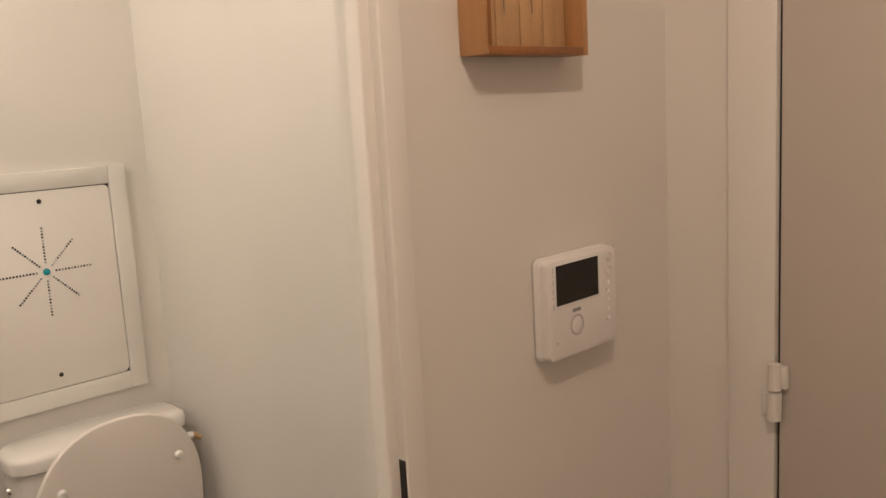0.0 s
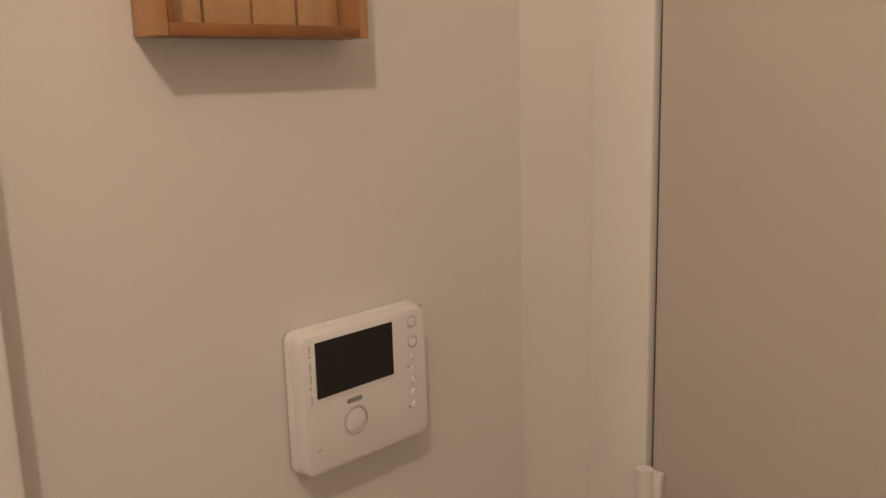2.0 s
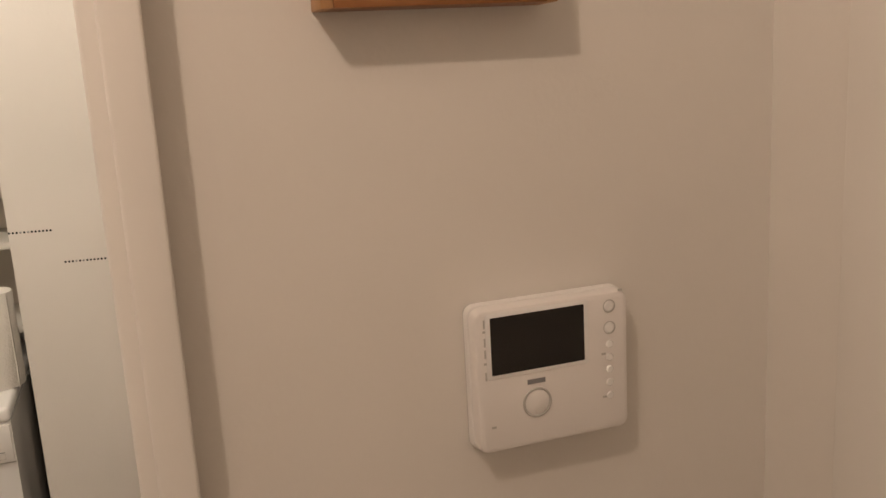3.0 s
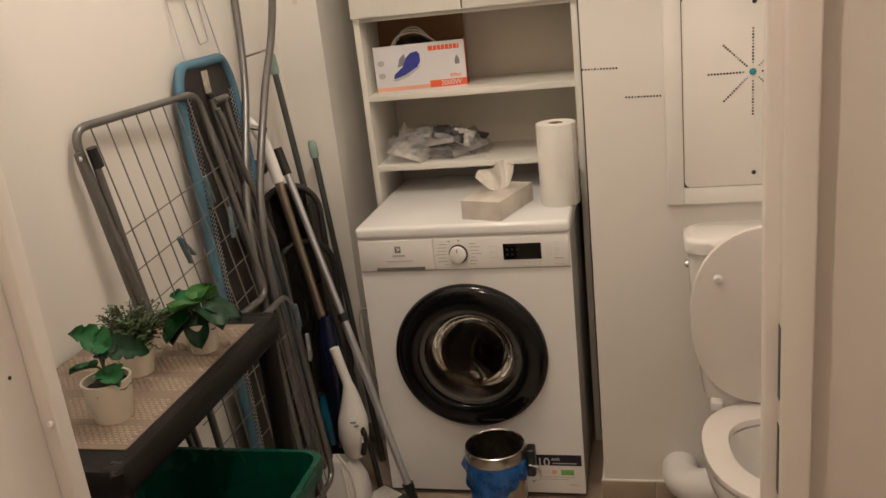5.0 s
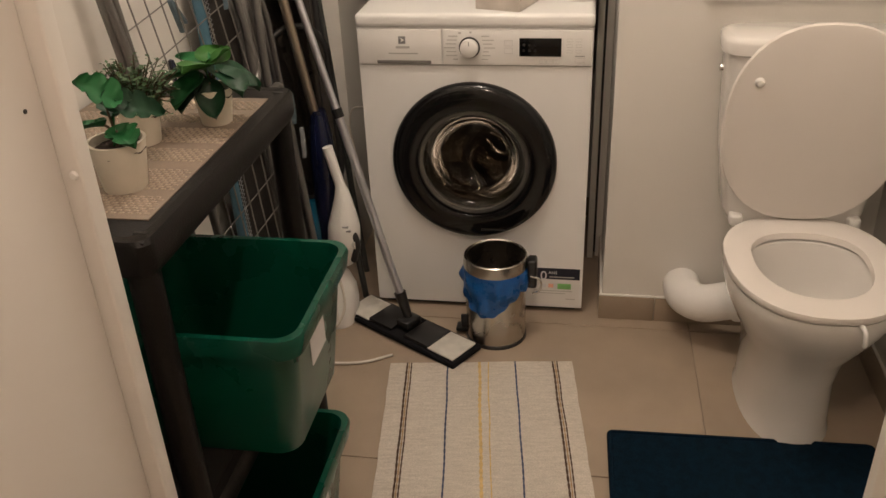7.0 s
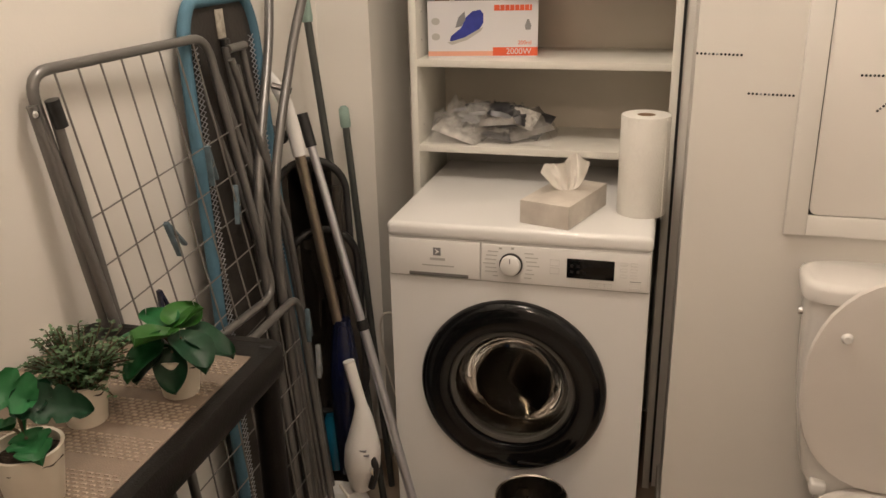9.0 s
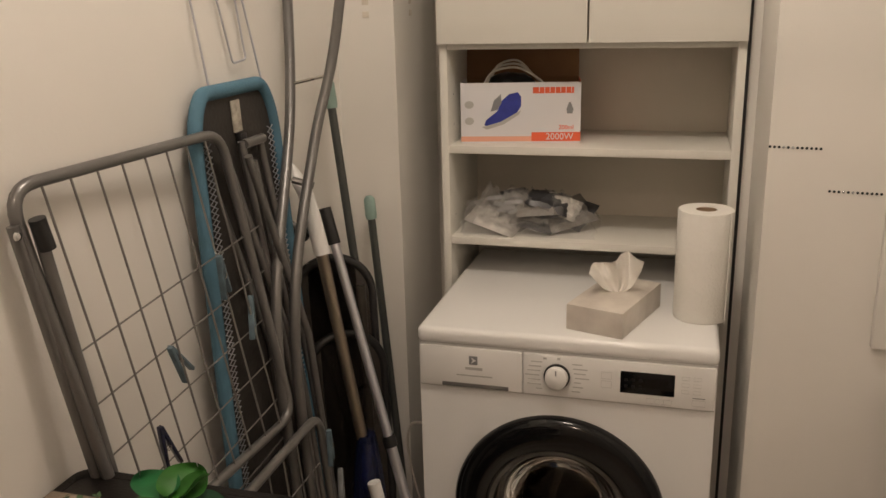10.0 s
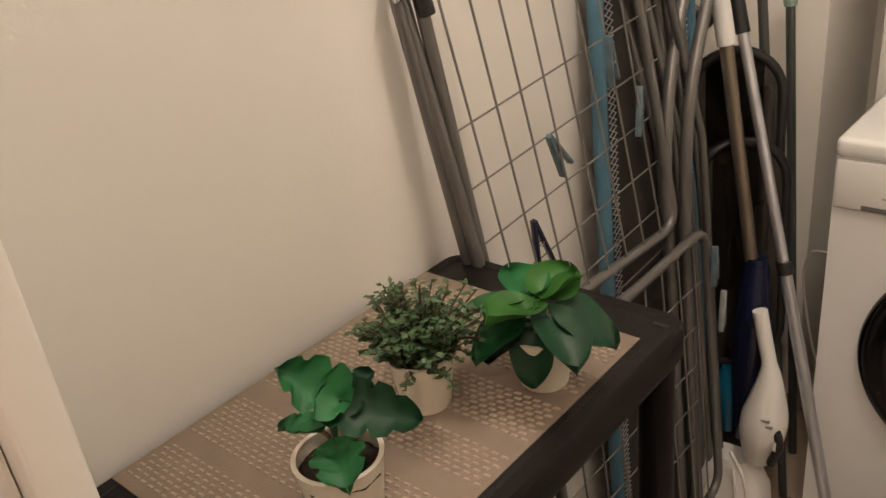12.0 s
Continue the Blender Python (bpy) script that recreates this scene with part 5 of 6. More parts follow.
# ---- clothes drying rack ----
def drying_rack():
    c = thing("drying_rack", "folded grey metal drying rack leaning on the wall", "drying rack", (-0.2, -0.48, 0))
    off = Matrix.Translation((0.2, 0.48, 0))
    def at(a, b, z):
        return (a, b, z)
    def wing(x_top, x_low, y0, y1, z_top, z_low, skew, twist=0.0):
        P = lambda y, z: Vector((x_low + (x_top - x_low) * (z - z_low) / (z_top - z_low) + twist * (y - y0) / (y1 - y0), y + skew * (z_top - z), z))
        pts = [P(y0, z_low), P(y0, z_top), P(y1, z_top), P(y1, z_low), P(y0, z_low)]
        ring = rounded([(pts[0] + pts[1]) / 2, pts[1], pts[2], pts[3], pts[4], (pts[0] + pts[1]) / 2], 0.045, 6)
        f = part("wing_frame", moved(bm_tube(ring, 0.0085, 12), off), GREYTUBE, c, "bent grey tube frame")
        n = 8
        for k in range(1, n + 1):
            y = y0 + (y1 - y0) * k / (n + 1)
            part("wire", moved(bm_tube([P(y, z_top) + Vector((0.004, 0, 0)), P(y, z_low) + Vector((0.004, 0, 0))], 0.0017, 6), off), WIRE, f)
        return P
    wing(-0.252, -0.194, -0.780, -0.338, 1.318, 0.782, 0.115, 0.030)
    wing(-0.132, -0.100, -0.720, -0.232, 0.764, 0.190, 0.05)
    # wires across of the wing folded behind
    for k in range(6):
        z = 1.115 - k * 0.082
        part("cross_wire", moved(bm_tube([(-0.232 + 0.004 * k, -0.745, z - 0.028), (-0.200 + 0.003 * k, -0.275, z + 0.028)], 0.0014, 6), off), WIRE, c)
    for k in range(5):
        z = 0.66 - k * 0.085
        part("cross_wire", moved(bm_tube([(-0.140, -0.73, z), (-0.128, -0.25, z + 0.01)], 0.0014, 6), off), WIRE, c)
    for dx, dy in ((0.0, 0.0), (0.014, 0.022)):
        a, b = Vector((-0.246 + dx, -0.785 + dy, 1.275)), Vector((-0.172 + 0.2 * dx, -0.610 + 0.1 * dy, 0.012))
        leg = part("leg", moved(bm_tube([a, b], 0.0080, 14), off), GREYTUBE, c)
        part("foot", moved(bm_tube([b, b + (a - b) * 0.02], 0.0105, 12), off), BLACKP, leg, "black rubber foot")
    part("end_cap", moved(bm_tube([(-0.226, -0.757, 1.240), (-0.228, -0.765, 1.280)], 0.0105, 14), off), BLACKP, c, "black plastic end cap")
    part("rivet", moved(moved(bm_lathe([(0, 0.005), (0.005, 0.003), (0.006, 0)], 12), Matrix.Rotation(radians(90), 4, "Y")), Matrix.Translation((-0.238, -0.790, 1.264)) @ off), CHROME, c)
    for y0, y1, x in ((-0.16, -0.10, -0.175), (-0.13, -0.06, -0.150), (-0.19, -0.15, -0.20)):
        leg = part("leg", moved(bm_tube([(x - 0.05, y0 - 0.16, 1.27), (x - 0.02, y0 - 0.04, 0.9), (x, y1, 0.012)], 0.0075, 12), off), GREYTUBE, c)


drying_rack()


def clothes_peg(at, rx, rz, mat, label):
    c = thing("clothes_peg", label, "clothes peg", m=pose(*at, rx, 0, rz), group="pegs on the drying rack")
    for s in (-1, 1):
        bm = bm_box(-0.005, 0.005, -0.003, 0.003, -0.038, 0.038, 0.0015)
        part("leg", moved(bm, pose(0, s * 0.0065, 0, s * 9, 0, 0)), mat, c)
    part("spring", moved(bm_tube([(0.0045 * math.cos(k * 0.9), 0.0045 * math.sin(k * 0.9), -0.006 + k * 0.0007) for k in range(18)], 0.0008, 6), Matrix.Rotation(radians(90), 4, "Y")), STEEL, c, "steel spring")


clothes_peg((-0.208, -0.543, 1.000), 32, 0, PEGBLUE, "grey-blue clothes peg clipped on a rack wire")
clothes_peg((-0.190, -0.425, 1.100), 14, 10, PEGBLUE, "grey-blue clothes peg on the rack side")
clothes_peg((-0.190, -0.345, 1.000), -6, 20, PEGBLUE, "blue clothes peg on the rack side")
clothes_peg((-0.110, -0.236, 0.700), 8, 15, PEGBLUE, "blue clothes peg on the lower rack corner")
clothes_peg((-0.100, -0.220, 0.605), -4, 15, PEGWOOD, "grey clothes peg on the lower rack side")
clothes_peg((-0.196, -0.616, 0.896), 12, -20, NAVY, "dark navy clothes peg on a rack wire above the shelf")


# ---- ironing board ----
def ironing_board():
    m = pose(-0.262, -0.228, 1.388, 0, -2.2, 0)
    c = thing("ironing_board", "folded ironing board with blue cover edge, grey underside", "ironing board", m=m)
    L = 1.395
    def half(z):                         # half width at a depth z under the tip
        t = min(1, z / 0.10)
        return 0.082 + 0.064 * math.sqrt(max(0, 1 - (1 - t) ** 2)) + 0.036 * min(1, z / 1.0)
    zs = [0, 0.01, 0.03, 0.06, 0.10, 0.16, 0.3, 0.5, 0.7, 0.9, 1.1, 1.25, 1.34, L]
    def outline(inset):
        a = [(half(z) - inset, -max(z, inset)) for z in zs]
        a[-1] = (a[-1][0], -L + inset)
        return [(y - 0.015, z) for y, z in a] + [(-y - 0.015, z) for y, z in a[::-1]]
    up = Matrix(((0, 0, 1, 0), (1, 0, 0, 0), (0, 1, 0, 0), (0, 0, 0, 1)))
    edge = [up @ Vector((y, z, 0.016)) for y, z in outline(0.010)]
    rim = bm_tube(rounded(edge + [edge[0]], 0.03, 4), 0.0125, 14)
    part("cover_edge", rim, BLUEEDGE, c, "padded blue fabric edge")
    part("panel", moved(bm_plate(outline(0.014), 0.010, 0.016), up), BOARDUNDER, c, "dark grey sheet underside")
    mesh = bmesh.new()
    for s in (-1, 1):
        for k in range(118):
            z = 0.09 + k * 0.0108
            h = half(z) - 0.026
            bm_tube([(0.022, s * h - 0.015, -z), (0.022, s * (h - 0.022) - 0.015, -z - 0.012)], 0.0009, 4, bm=mesh)
            bm_tube([(0.022, s * h - 0.015, -z - 0.012), (0.022, s * (h - 0.022) - 0.015, -z)], 0.0009, 4, bm=mesh)
    lace = part("lacing", mesh, ALU, c, "pale zigzag lacing", kind="stuff")
    part("strap", bm_box(0.017, 0.020, -0.030, 0.000, -0.085, -0.030, 0.001), LACEPALE, c, "pale zigzag fabric strap")
    part("strap_clip", bm_box(0.018, 0.030, -0.026, -0.004, -0.108, -0.086, 0.003), BLACKP, c)
    for y0, y1, z0, z1 in ((-0.030, 0.075, 0.10, 1.36), (0.035, 0.170, 0.10, 1.36), (0.005, 0.125, 0.14, 1.30)):
        part("leg_tube", bm_tube(rounded([(0.030, y0, -z0), (0.048, (y0 + y1) / 2, -0.6), (0.052, y1, -z1)], 0.1), 0.0072, 12), GREYTUBE, c)
    part("crossbar", bm_tube([(0.035, -0.03, -0.105), (0.035, 0.04, -0.105)], 0.0085, 12), GREYTUBE, c)
    # wire iron rest over the tip
    left = rounded([(0.010, -0.078, -0.005), (0.004, -0.092, 0.150), (0.004, -0.010, 0.150), (0.004, 0.022, 0.030), (0.004, 0.070, 0.034), (0.004, 0.054, 0.150), (0.006, 0.030, 0.154)], 0.008, 4)
    part("rest_wire", bm_tube(left, 0.0020, 8), ALU, c, "bent iron rest wire")
    right = rounded([(0.006, 0.030, 0.146), (0.004, 0.080, 0.144), (0.010, 0.108, -0.005)], 0.008, 4)
    part("rest_wire", bm_tube(right, 0.0020, 8), ALU, c, "bent iron rest wire")
    # tall legs standing off the board
    a = part("long_leg", bm_tube(smooth_path([(0.020, 0.242, 0.242), (0.018, 0.236, 0.11), (0.032, 0.160, -0.10), (0.062, -0.040, -0.42), (0.066, -0.050, -0.80), (0.075, -0.05, -1.36)], 8), 0.0102, 14), GREYTUBE, c, "long bent grey leg tube")
    part("cap", bm_tube([(0.020, 0.242, 0.239), (0.021, 0.240, 0.272)], 0.0130, 14), BLACKP, a, "black end cap")
    b = part("long_leg", bm_tube(smooth_path([(0.140, 0.245, 0.192), (0.108, 0.222, 0.02), (0.080, 0.150, -0.15), (0.082, -0.005, -0.42), (0.080, -0.020, -0.80), (0.090, -0.02, -1.36)], 8), 0.0102, 14), GREYTUBE, c, "long bent grey leg tube")
    part("cap", bm_tube([(0.138, 0.245, 0.185), (0.145, 0.246, 0.217)], 0.0130, 14), BLACKP, b, "black end cap")
    part("tie_rod", bm_tube([(0.024, 0.192, -0.025), (0.098, 0.208, -0.012)], 0.003, 8), STEEL, c)
    part("tie_rod", bm_tube([(0.042, 0.125, -0.20), (0.080, 0.138, -0.215)], 0.007, 8), GREYTUBE, c)


ironing_board()

# ---- resin shelf with crates, mat and plants ----
TX0, TX1, TY0, TY1, TZ = -0.262, 0.076, -1.300, -0.718, 0.915
TABLE_Y0 = TY0


def resin_shelf():
    c = thing("resin_shelf", "dark grey resin shelving unit beside the wall", "shelf", (0, 0, 0))
    def deck(name, z):
        bm = bm_box(TX0 + 0.006, TX1 - 0.006, TY0 + 0.006, TY1 - 0.006, z - 0.012, z, 0.004)
        p = part(name, bm, RESIN, c)
        ring = []
        for e, zz in ((-0.010, z - 0.050), (-0.004, z - 0.050), (0.0, z - 0.040), (0.0, z - 0.006), (-0.004, z), (-0.018, z), (-0.024, z - 0.006), (-0.024, z - 0.050), (-0.010, z - 0.050)):
            ring.append([(x, y, zz + 0.0006) for x, y in round_rect(TX1 - TX0 + 2 * e, TY1 - TY0 + 2 * e, 0.022, 6, (TX0 + TX1) / 2, (TY0 + TY1) / 2)])
        part("rim", bm_loft(ring, False, False), RESIN, p)
        return p
    deck("top", TZ)
    deck("middle_deck", 0.46)
    deck("low_deck", 0.10)
    for x in (TX0 + 0.028, TX1 - 0.028):
        for y in (TY0 + 0.028, TY1 - 0.028):
            part("post", bm_tube([(x, y, 0), (x, y, 0.03), (x, y, 0.06), (x, y, TZ - 0.02)], [0.026, 0.024, 0.021, 0.021], 20), RESIN, c)
    for y in (TY0 + 0.030, TY1 - 0.030):
        part("bolt_mark", bm_box(TX1 - 0.03, TX1 - 0.012, y - 0.003, y + 0.003, TZ, TZ + 0.001), BLACKP, c)


resin_shelf()


def crate(name, at, label):
    c = thing(name, label, "crate", at)
    def lv(z, w, d, r=0.035):
        return [(x, y * 0.92, z) for x, y in round_rect(w, d, r, 6)]
    outer = [lv(0, 0.27, 0.255), lv(0.004, 0.275, 0.260), lv(0.205, 0.320, 0.305), lv(0.206, 0.344, 0.328), lv(0.232, 0.352, 0.336), lv(0.240, 0.346, 0.330), lv(0.240, 0.326, 0.310), lv(0.210, 0.314, 0.298), lv(0.008, 0.268, 0.253)]
    part("tub", bm_loft(outer), GREEN, c, smooth_angle=50)
    part("label", bm_box(0.160, 0.1615, -0.055, 0.015, 0.13, 0.18), PRINTWHITE, c, "white paper label").matrix_basis = pose(-0.004, 0, 0, 0, 0, 0)
    return c


crate("crate", (0.026, -1.034, 0.4605), "open empty green crate on the shelf's middle deck")
crate("crate", (0.000, -1.050, 0.1005), "open green plastic crate on the low deck of the shelf")


def placemat():
    c = thing("placemat", "taupe woven placemat with raised light stripes", "placemat", (-0.100, -1.010, TZ))
    x0, x1, y0, y1 = -0.157, 0.150, -0.228, 0.226
    w, d = x1 - x0, y1 - y0
    part("weave", bm_box(x0, x1, y0, y1, 0.0003, 0.0022, 0.0005), PLACEMAT, c)
    bm = bmesh.new()
    verts, faces = [], []
    bands = ((0.012, 0.060), (0.085, 0.150), (0.180, 0.225), (0.250, 0.305), (0.335, 0.372), (0.395, 0.430))
    for a, b in bands:
        v = a
        row = 0
        while v < b:
            u = 0.006 + (row % 2) * 0.005
            while u < w - 0.012:
                base = len(verts)
                px, py = x0 + u, y0 + v
                for zx, zy, zz in ((0, 0, 0.0020), (0.0075, 0.001, 0.0020), (0.0085, 0.0048, 0.0020), (0.001, 0.0038, 0.0020), (0.0015, 0.0012, 0.0036), (0.0065, 0.0017, 0.0036), (0.0070, 0.0038, 0.0036), (0.0020, 0.0032, 0.0036)):
                    verts.append((px + zx, py + zy, zz))
                for q in ((4, 5, 6, 7), (0, 1, 5, 4), (1, 2, 6, 5), (2, 3, 7, 6), (3, 0, 4, 7)):
                    faces.append([base + k for k in q])
                u += 0.0115
            v += 0.0068
            row += 1
    bm.free()
    data = bpy.data.meshes.new("stitches")
    data.from_pydata(verts, [], faces)
    data.materials.append(PLACELIGHT)
    ob = new("stitches", data)
    ob.parent = c
    tagged(ob, "raised light woven stitches", kind="stuff")


placemat()


def pot(c, r, h):
    part("pot", bm_lathe([(0, 0), (r * 0.74, 0), (r * 0.78, 0.003), (r, h - 0.004), (r + 0.0012, h), (r - 0.003, h), (r * 0.95, h - 0.012), (r * 0.92, h - 0.014)], 40), POT, c, "cream textured plastic pot")
    part("soil", moved(blob((0, 0, 0), (r * 0.93, r * 0.93, 0.006), 3, 0.3, 3), pose(0, 0, h - 0.014)), SOIL, c, "dark soil")


def leaf_bm(w, length, notches, cup, droop, seed):
    """One leaf from its base at the origin along +y, with lobed edges."""
    bm = bmesh.new()
    n, m = 22, 5
    rows = []
    for j in range(n + 1):
        t = j / n
        shape = max(0.0, math.sin(math.pi * min(1, t ** 0.78))) ** 0.55 if t < 1 else 0
        wd = w * max(0.02, shape)
        if notches:
            wd *= 1 - 0.34 * max(0, math.sin(t * notches * 2 * math.pi + seed)) ** 3
        row = []
        for i in range(-m, m + 1):
            u = i / m
            z = cup * (u * u) * w - droop * t * t * length + 0.03 * w * math.sin(9 * t + seed) * abs(u)
            row.append(bm.verts.new((u * wd / 2, t * length - 0.10 * length * abs(u) * (1 - t), z + 0.003 * (1 - abs(u)) * -1)))
        rows.append(row)
    for a, b in zip(rows, rows[1:]):
        for i in range(2 * m):
            bm.faces.new((a[i], a[i + 1], b[i + 1], b[i]))
    return bm


def big_leaf_plant(name, at, label, leaves, r=0.031, h=0.060, k_size=0.72):
    c = thing(name, label, "potted plant", at, group="artificial plants in cream pots")
    pot(c, r, h)
    for k, (az, tilt, height, out, w, ln, mat, roll, notches) in enumerate(leaves):
        height, out, w, ln = h + (height - 0.078) * k_size, out * k_size, w * k_size, ln * k_size
        a = radians(az)
        base = Vector((math.cos(a) * out, math.sin(a) * out, height))
        part("stem", bm_tube(smooth_path([(0.004 * math.cos(a), 0.004 * math.sin(a), h - 0.014), (base.x * 0.35, base.y * 0.35, h + (height - h) * 0.6), tuple(base)], 4), 0.0018, 6), STEMM if k % 3 else mat, c)
        m = Matrix.Translation(base) @ Matrix.Rotation(a - math.pi / 2, 4, "Z") @ Matrix.Rotation(radians(tilt), 4, "X") @ Matrix.Rotation(radians(roll), 4, "Y")
        bm = leaf_bm(w, ln, notches, 0.16, 0.25, k * 1.7)
        leaf = part("leaf", moved(bm, m), mat, c, smooth_angle=80)


B, M_, D = LEAFBRIGHT, LEAF, LEAFDARK
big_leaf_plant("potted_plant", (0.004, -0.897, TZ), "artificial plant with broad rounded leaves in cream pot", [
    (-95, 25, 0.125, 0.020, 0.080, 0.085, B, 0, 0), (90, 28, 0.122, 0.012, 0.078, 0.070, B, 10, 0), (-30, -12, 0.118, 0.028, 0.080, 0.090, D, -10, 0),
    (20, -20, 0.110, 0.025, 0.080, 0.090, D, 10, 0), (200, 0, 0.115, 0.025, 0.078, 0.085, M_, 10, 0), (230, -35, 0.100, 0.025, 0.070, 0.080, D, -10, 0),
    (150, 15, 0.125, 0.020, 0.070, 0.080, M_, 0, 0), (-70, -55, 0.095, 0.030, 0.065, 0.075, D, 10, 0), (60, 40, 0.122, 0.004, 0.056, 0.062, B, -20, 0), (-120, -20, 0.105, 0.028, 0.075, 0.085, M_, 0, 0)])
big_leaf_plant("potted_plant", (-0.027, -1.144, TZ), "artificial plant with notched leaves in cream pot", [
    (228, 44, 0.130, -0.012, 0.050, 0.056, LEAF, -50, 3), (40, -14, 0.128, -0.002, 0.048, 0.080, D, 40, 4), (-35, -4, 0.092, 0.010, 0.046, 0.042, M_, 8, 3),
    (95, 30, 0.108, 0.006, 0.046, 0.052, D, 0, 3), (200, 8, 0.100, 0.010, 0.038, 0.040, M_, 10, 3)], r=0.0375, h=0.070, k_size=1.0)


def herb_plant():
    c = thing("potted_plant", "bushy artificial herb plant in cream pot", "potted plant", (-0.076, -0.988, TZ), group="artificial plants in cream pots")
    pot(c, 0.032, 0.060)
    rnd = random.Random(11)
    stems = bmesh.new()
    verts, faces = [], []
    for k in range(150):
        a, sp = rnd.uniform(0, 2 * math.pi), rnd.uniform(0.008, 0.068)
        hz = 0.098 + rnd.uniform(-0.012, 0.044) - sp * 0.45
        p0 = Vector((math.cos(a) * sp * 0.35, math.sin(a) * sp * 0.35, 0.050))
        p2 = Vector((math.cos(a) * sp, math.sin(a) * sp, hz))
        p1 = (p0 + p2) / 2 + Vector((0, 0, 0.012))
        bm_tube([p0, p1, p2], 0.0009, 5, bm=stems)
        for q in range(12):
            t = 0.25 + 0.75 * q / 11
            p = p0 * (1 - t) ** 2 + p1 * 2 * t * (1 - t) + p2 * t * t
            b = rnd.uniform(0, 2 * math.pi)
            d = Vector((math.cos(b), math.sin(b), rnd.uniform(-0.2, 0.9))).normalized()
            s = d.cross(Vector((0, 0, 1))).normalized()
            ln, wd = rnd.uniform(0.006, 0.011), rnd.uniform(0.0026, 0.0042)
            base = len(verts)
            verts += [tuple(p), tuple(p + d * ln * 0.5 + s * wd), tuple(p + d * ln + Vector((0, 0, -0.001))), tuple(p + d * ln * 0.5 - s * wd)]
            faces.append([base, base + 1, base + 2, base + 3])
    part("twig", stems, STEMM, c, kind="stuff")
    data = bpy.data.meshes.new("leaves")
    data.from_pydata(verts, [], faces)
    data.materials.append(HERB)
    ob = new("leaves", data)
    ob.parent = c
    tagged(ob, "many tiny green leaves", kind="stuff")


herb_plant()


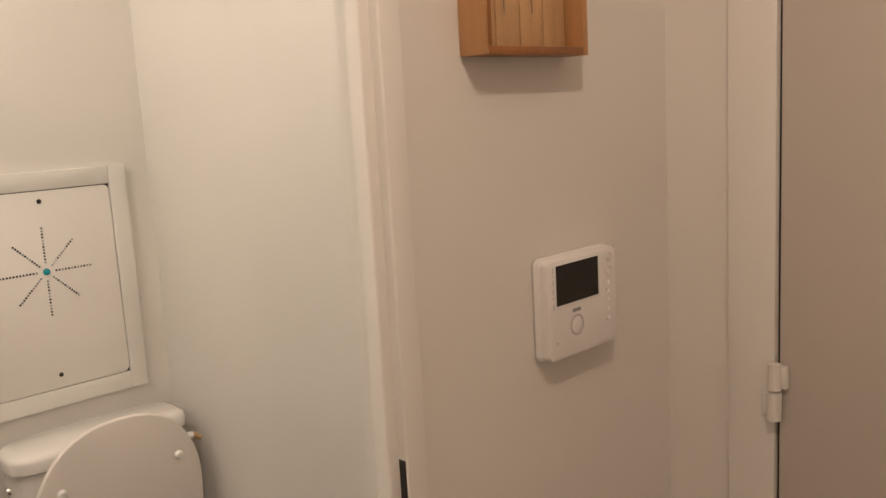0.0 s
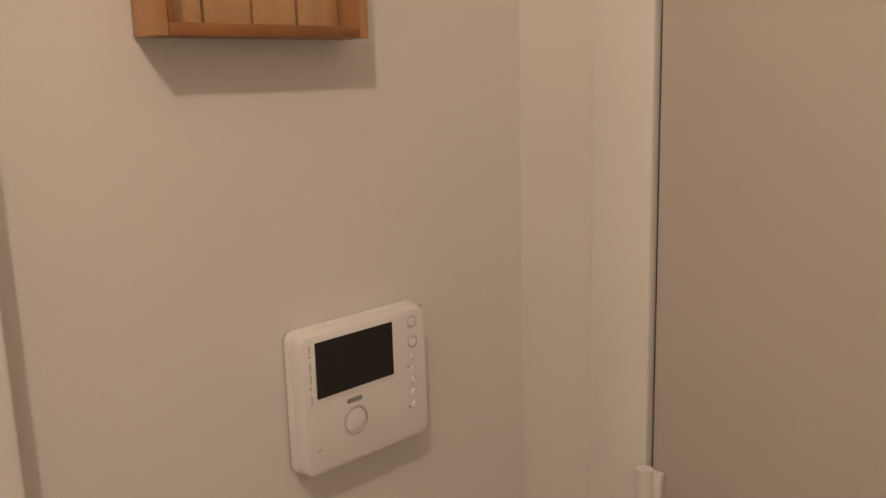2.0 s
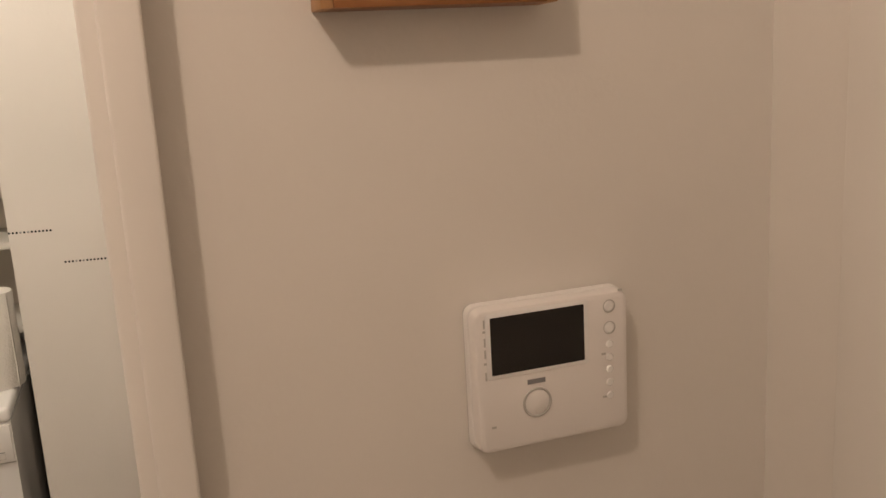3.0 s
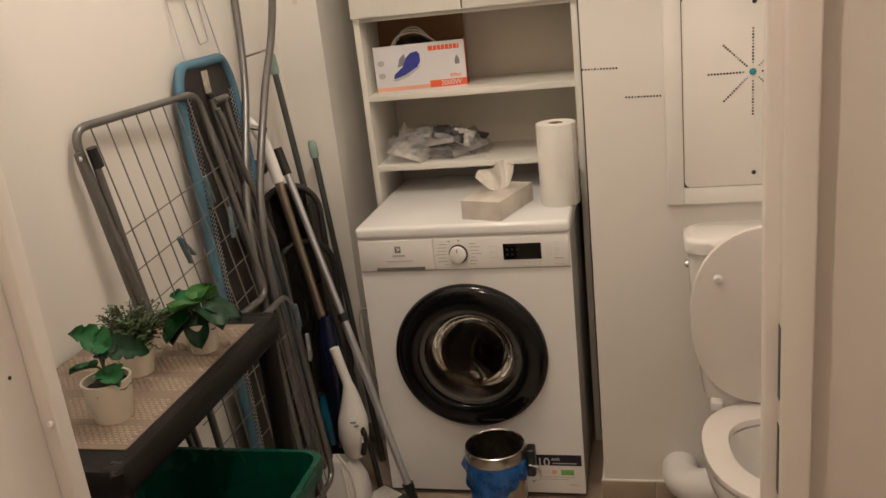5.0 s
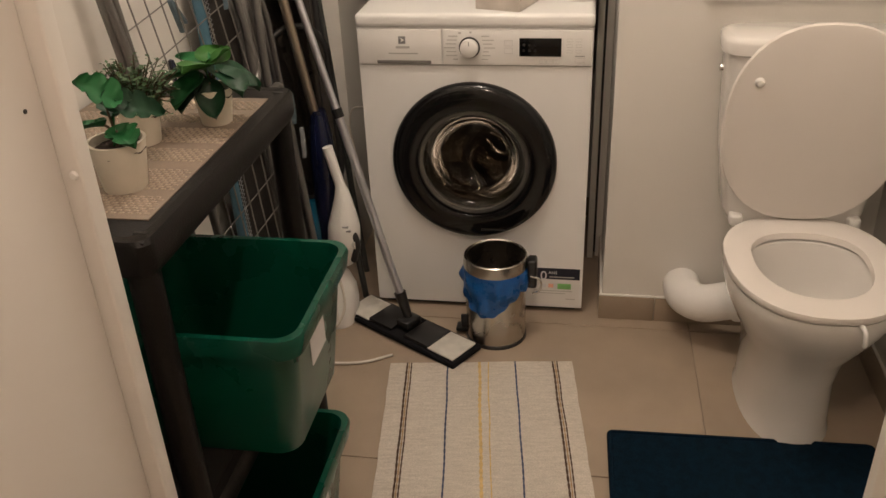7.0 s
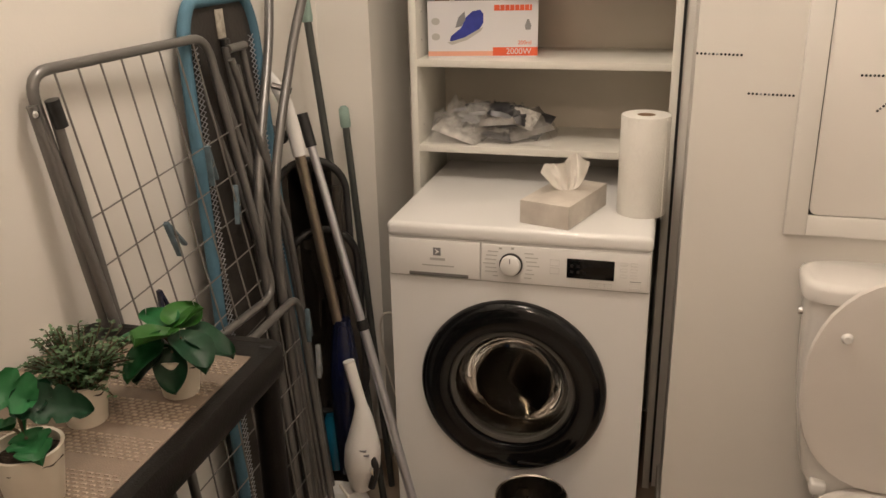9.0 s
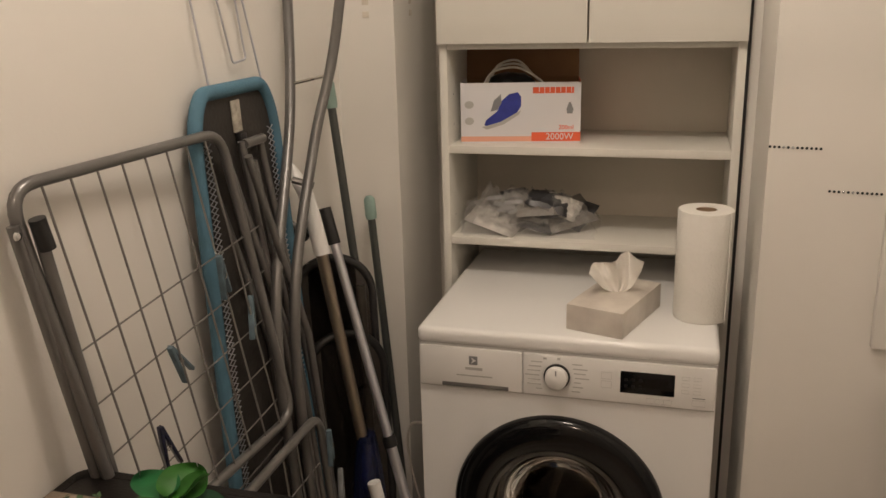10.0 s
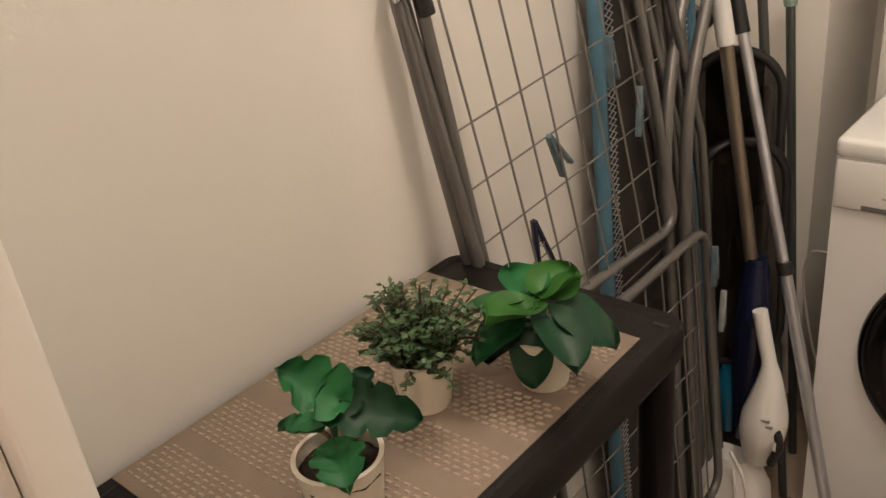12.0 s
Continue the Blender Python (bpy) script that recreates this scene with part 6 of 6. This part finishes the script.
# ---- rug and bath mat ----
def woven_rug():
    c = thing("woven_rug", "cream woven rug with brown, blue and yellow stripes", "rug", (0.338, -0.270, 0), 7.3)
    x0, x1, y0, y1 = -0.243, 0.243, -0.93, 0.0
    nx, ny = 60, 90
    def surf(x, y):
        return 0.0045 + 0.0016 * noise.noise(Vector((x * 7, y * 5, 0))) + 0.0006 * math.sin(y * 900)
    def edge(y):
        return 0.0035 * noise.noise(Vector((y * 14, 2, 0)))
    bm = bmesh.new()
    grid = [[None] * (nx + 1) for _ in range(ny + 1)]
    for j in range(ny + 1):
        for i in range(nx + 1):
            u, v = i / nx, j / ny
            x, y = x0 + (x1 - x0) * u, y0 + (y1 - y0) * v
            grid[j][i] = bm.verts.new((x + edge(y) * (1 if u > 0.5 else -1) * abs(2 * u - 1), y, surf(x, y)))
    for j in range(ny):
        for i in range(nx):
            bm.faces.new((grid[j][i], grid[j][i + 1], grid[j + 1][i + 1], grid[j + 1][i]))
    rim = bmesh.ops.extrude_edge_only(bm, edges=[e for e in bm.edges if len(e.link_faces) == 1])
    for v in rim["geom"]:
        if isinstance(v, bmesh.types.BMVert):
            v.co.z = 0.0005
    part("weave", bm, RUG, c)
    for dx, wd, mat, lab in ((0.046, 0.0050, RUGBROWN, "brown"), (0.0520, 0.0030, RUGORANGE, "tan"), (0.0575, 0.0035, RUGBROWN, "brown"), (0.155, 0.0042, RUGBLUE, "blue"), (0.240, 0.0075, RUGYELLOW, "yellow"), (0.262, 0.003, RUGYELLOW, "yellow"),
                             (0.335, 0.0042, RUGBLUE, "blue"), (0.434, 0.0050, RUGBROWN, "brown"), (0.4400, 0.0030, RUGORANGE, "tan"), (0.4455, 0.0035, RUGBROWN, "brown")):
        s = bmesh.new()
        prev = None
        for j in range(121):
            y = y0 + 0.001 + (y1 - y0 - 0.002) * j / 120
            x = x0 + dx + 0.0022 * noise.noise(Vector((y * 9, dx * 40, 3)))
            k = wd / 2 * (1 + 0.25 * math.sin(j * 2.1))
            pair = [s.verts.new((x - k, y, surf(x, y) + 0.0011)), s.verts.new((x + k, y, surf(x, y) + 0.0011))]
            if prev:
                s.faces.new((prev[0], prev[1], pair[1], pair[0]))
            prev = pair
        part("stripe", s, mat, c, lab + " woven stripe")


woven_rug()


def bath_mat():
    c = thing("bath_mat", "dark petrol blue terry bath mat on tiles", "bath mat", (0.975, -0.745, 0), 1.5)
    part("terry_surface", bm_box(-0.292, 0.292, -0.232, 0.232, 0.001, 0.013, 0.005, 3), MATBLUE, c)
    hem = [(-0.295, -0.238), (0.295, -0.238), (0.295, 0.238), (-0.295, 0.238)]
    part("hem", bm_tube(rounded([(x, y, 0.007) for x, y in hem + hem[:1]], 0.012), 0.0062, 8), MATBLUE, c)


bath_mat()

# small cover plates in the corner
for x, y, rz in ((-0.196, 0.2995, 0), (-0.1295, 0.42, 90), (SX0 + 0.009, SY0 - 0.0005, 0)):
    plate = thing("cover_mark", "small paired plastic wall plugs on the pier", "wall plug", m=pose(x, y, 1.514, 0, 0, rz))
    for z in (0.0, -0.028):
        part("plug", bm_box(-0.008, 0.008, -0.0015, 0, z - 0.007, z + 0.007, 0.0007), LAMBACK, plate)

# ---- floor tiles ----
TS = 0.600
floor = bpy.data.objects["floor"]
tb = bm_box(-TS / 2 + 0.0015, TS / 2 - 0.0015, -TS / 2 + 0.0015, TS / 2 - 0.0015, -0.006, 0.0, 0.0008, 1)
tile_data = bpy.data.meshes.new("tile")
tb.to_mesh(tile_data)
tb.free()
tile_data.materials.append(TILE)
for i in range(-2, 3):
    for j in range(-6, 3):
        x, y = 0.898 - TS / 2 + i * TS, -0.66 + TS / 2 + j * TS
        if HALL_L - 0.3 < x < RIGHT + 0.3 and HALL_B - 0.3 < y < BACK + 0.25:
            piece("tile", tile_data, floor, pose(x, y, 0))
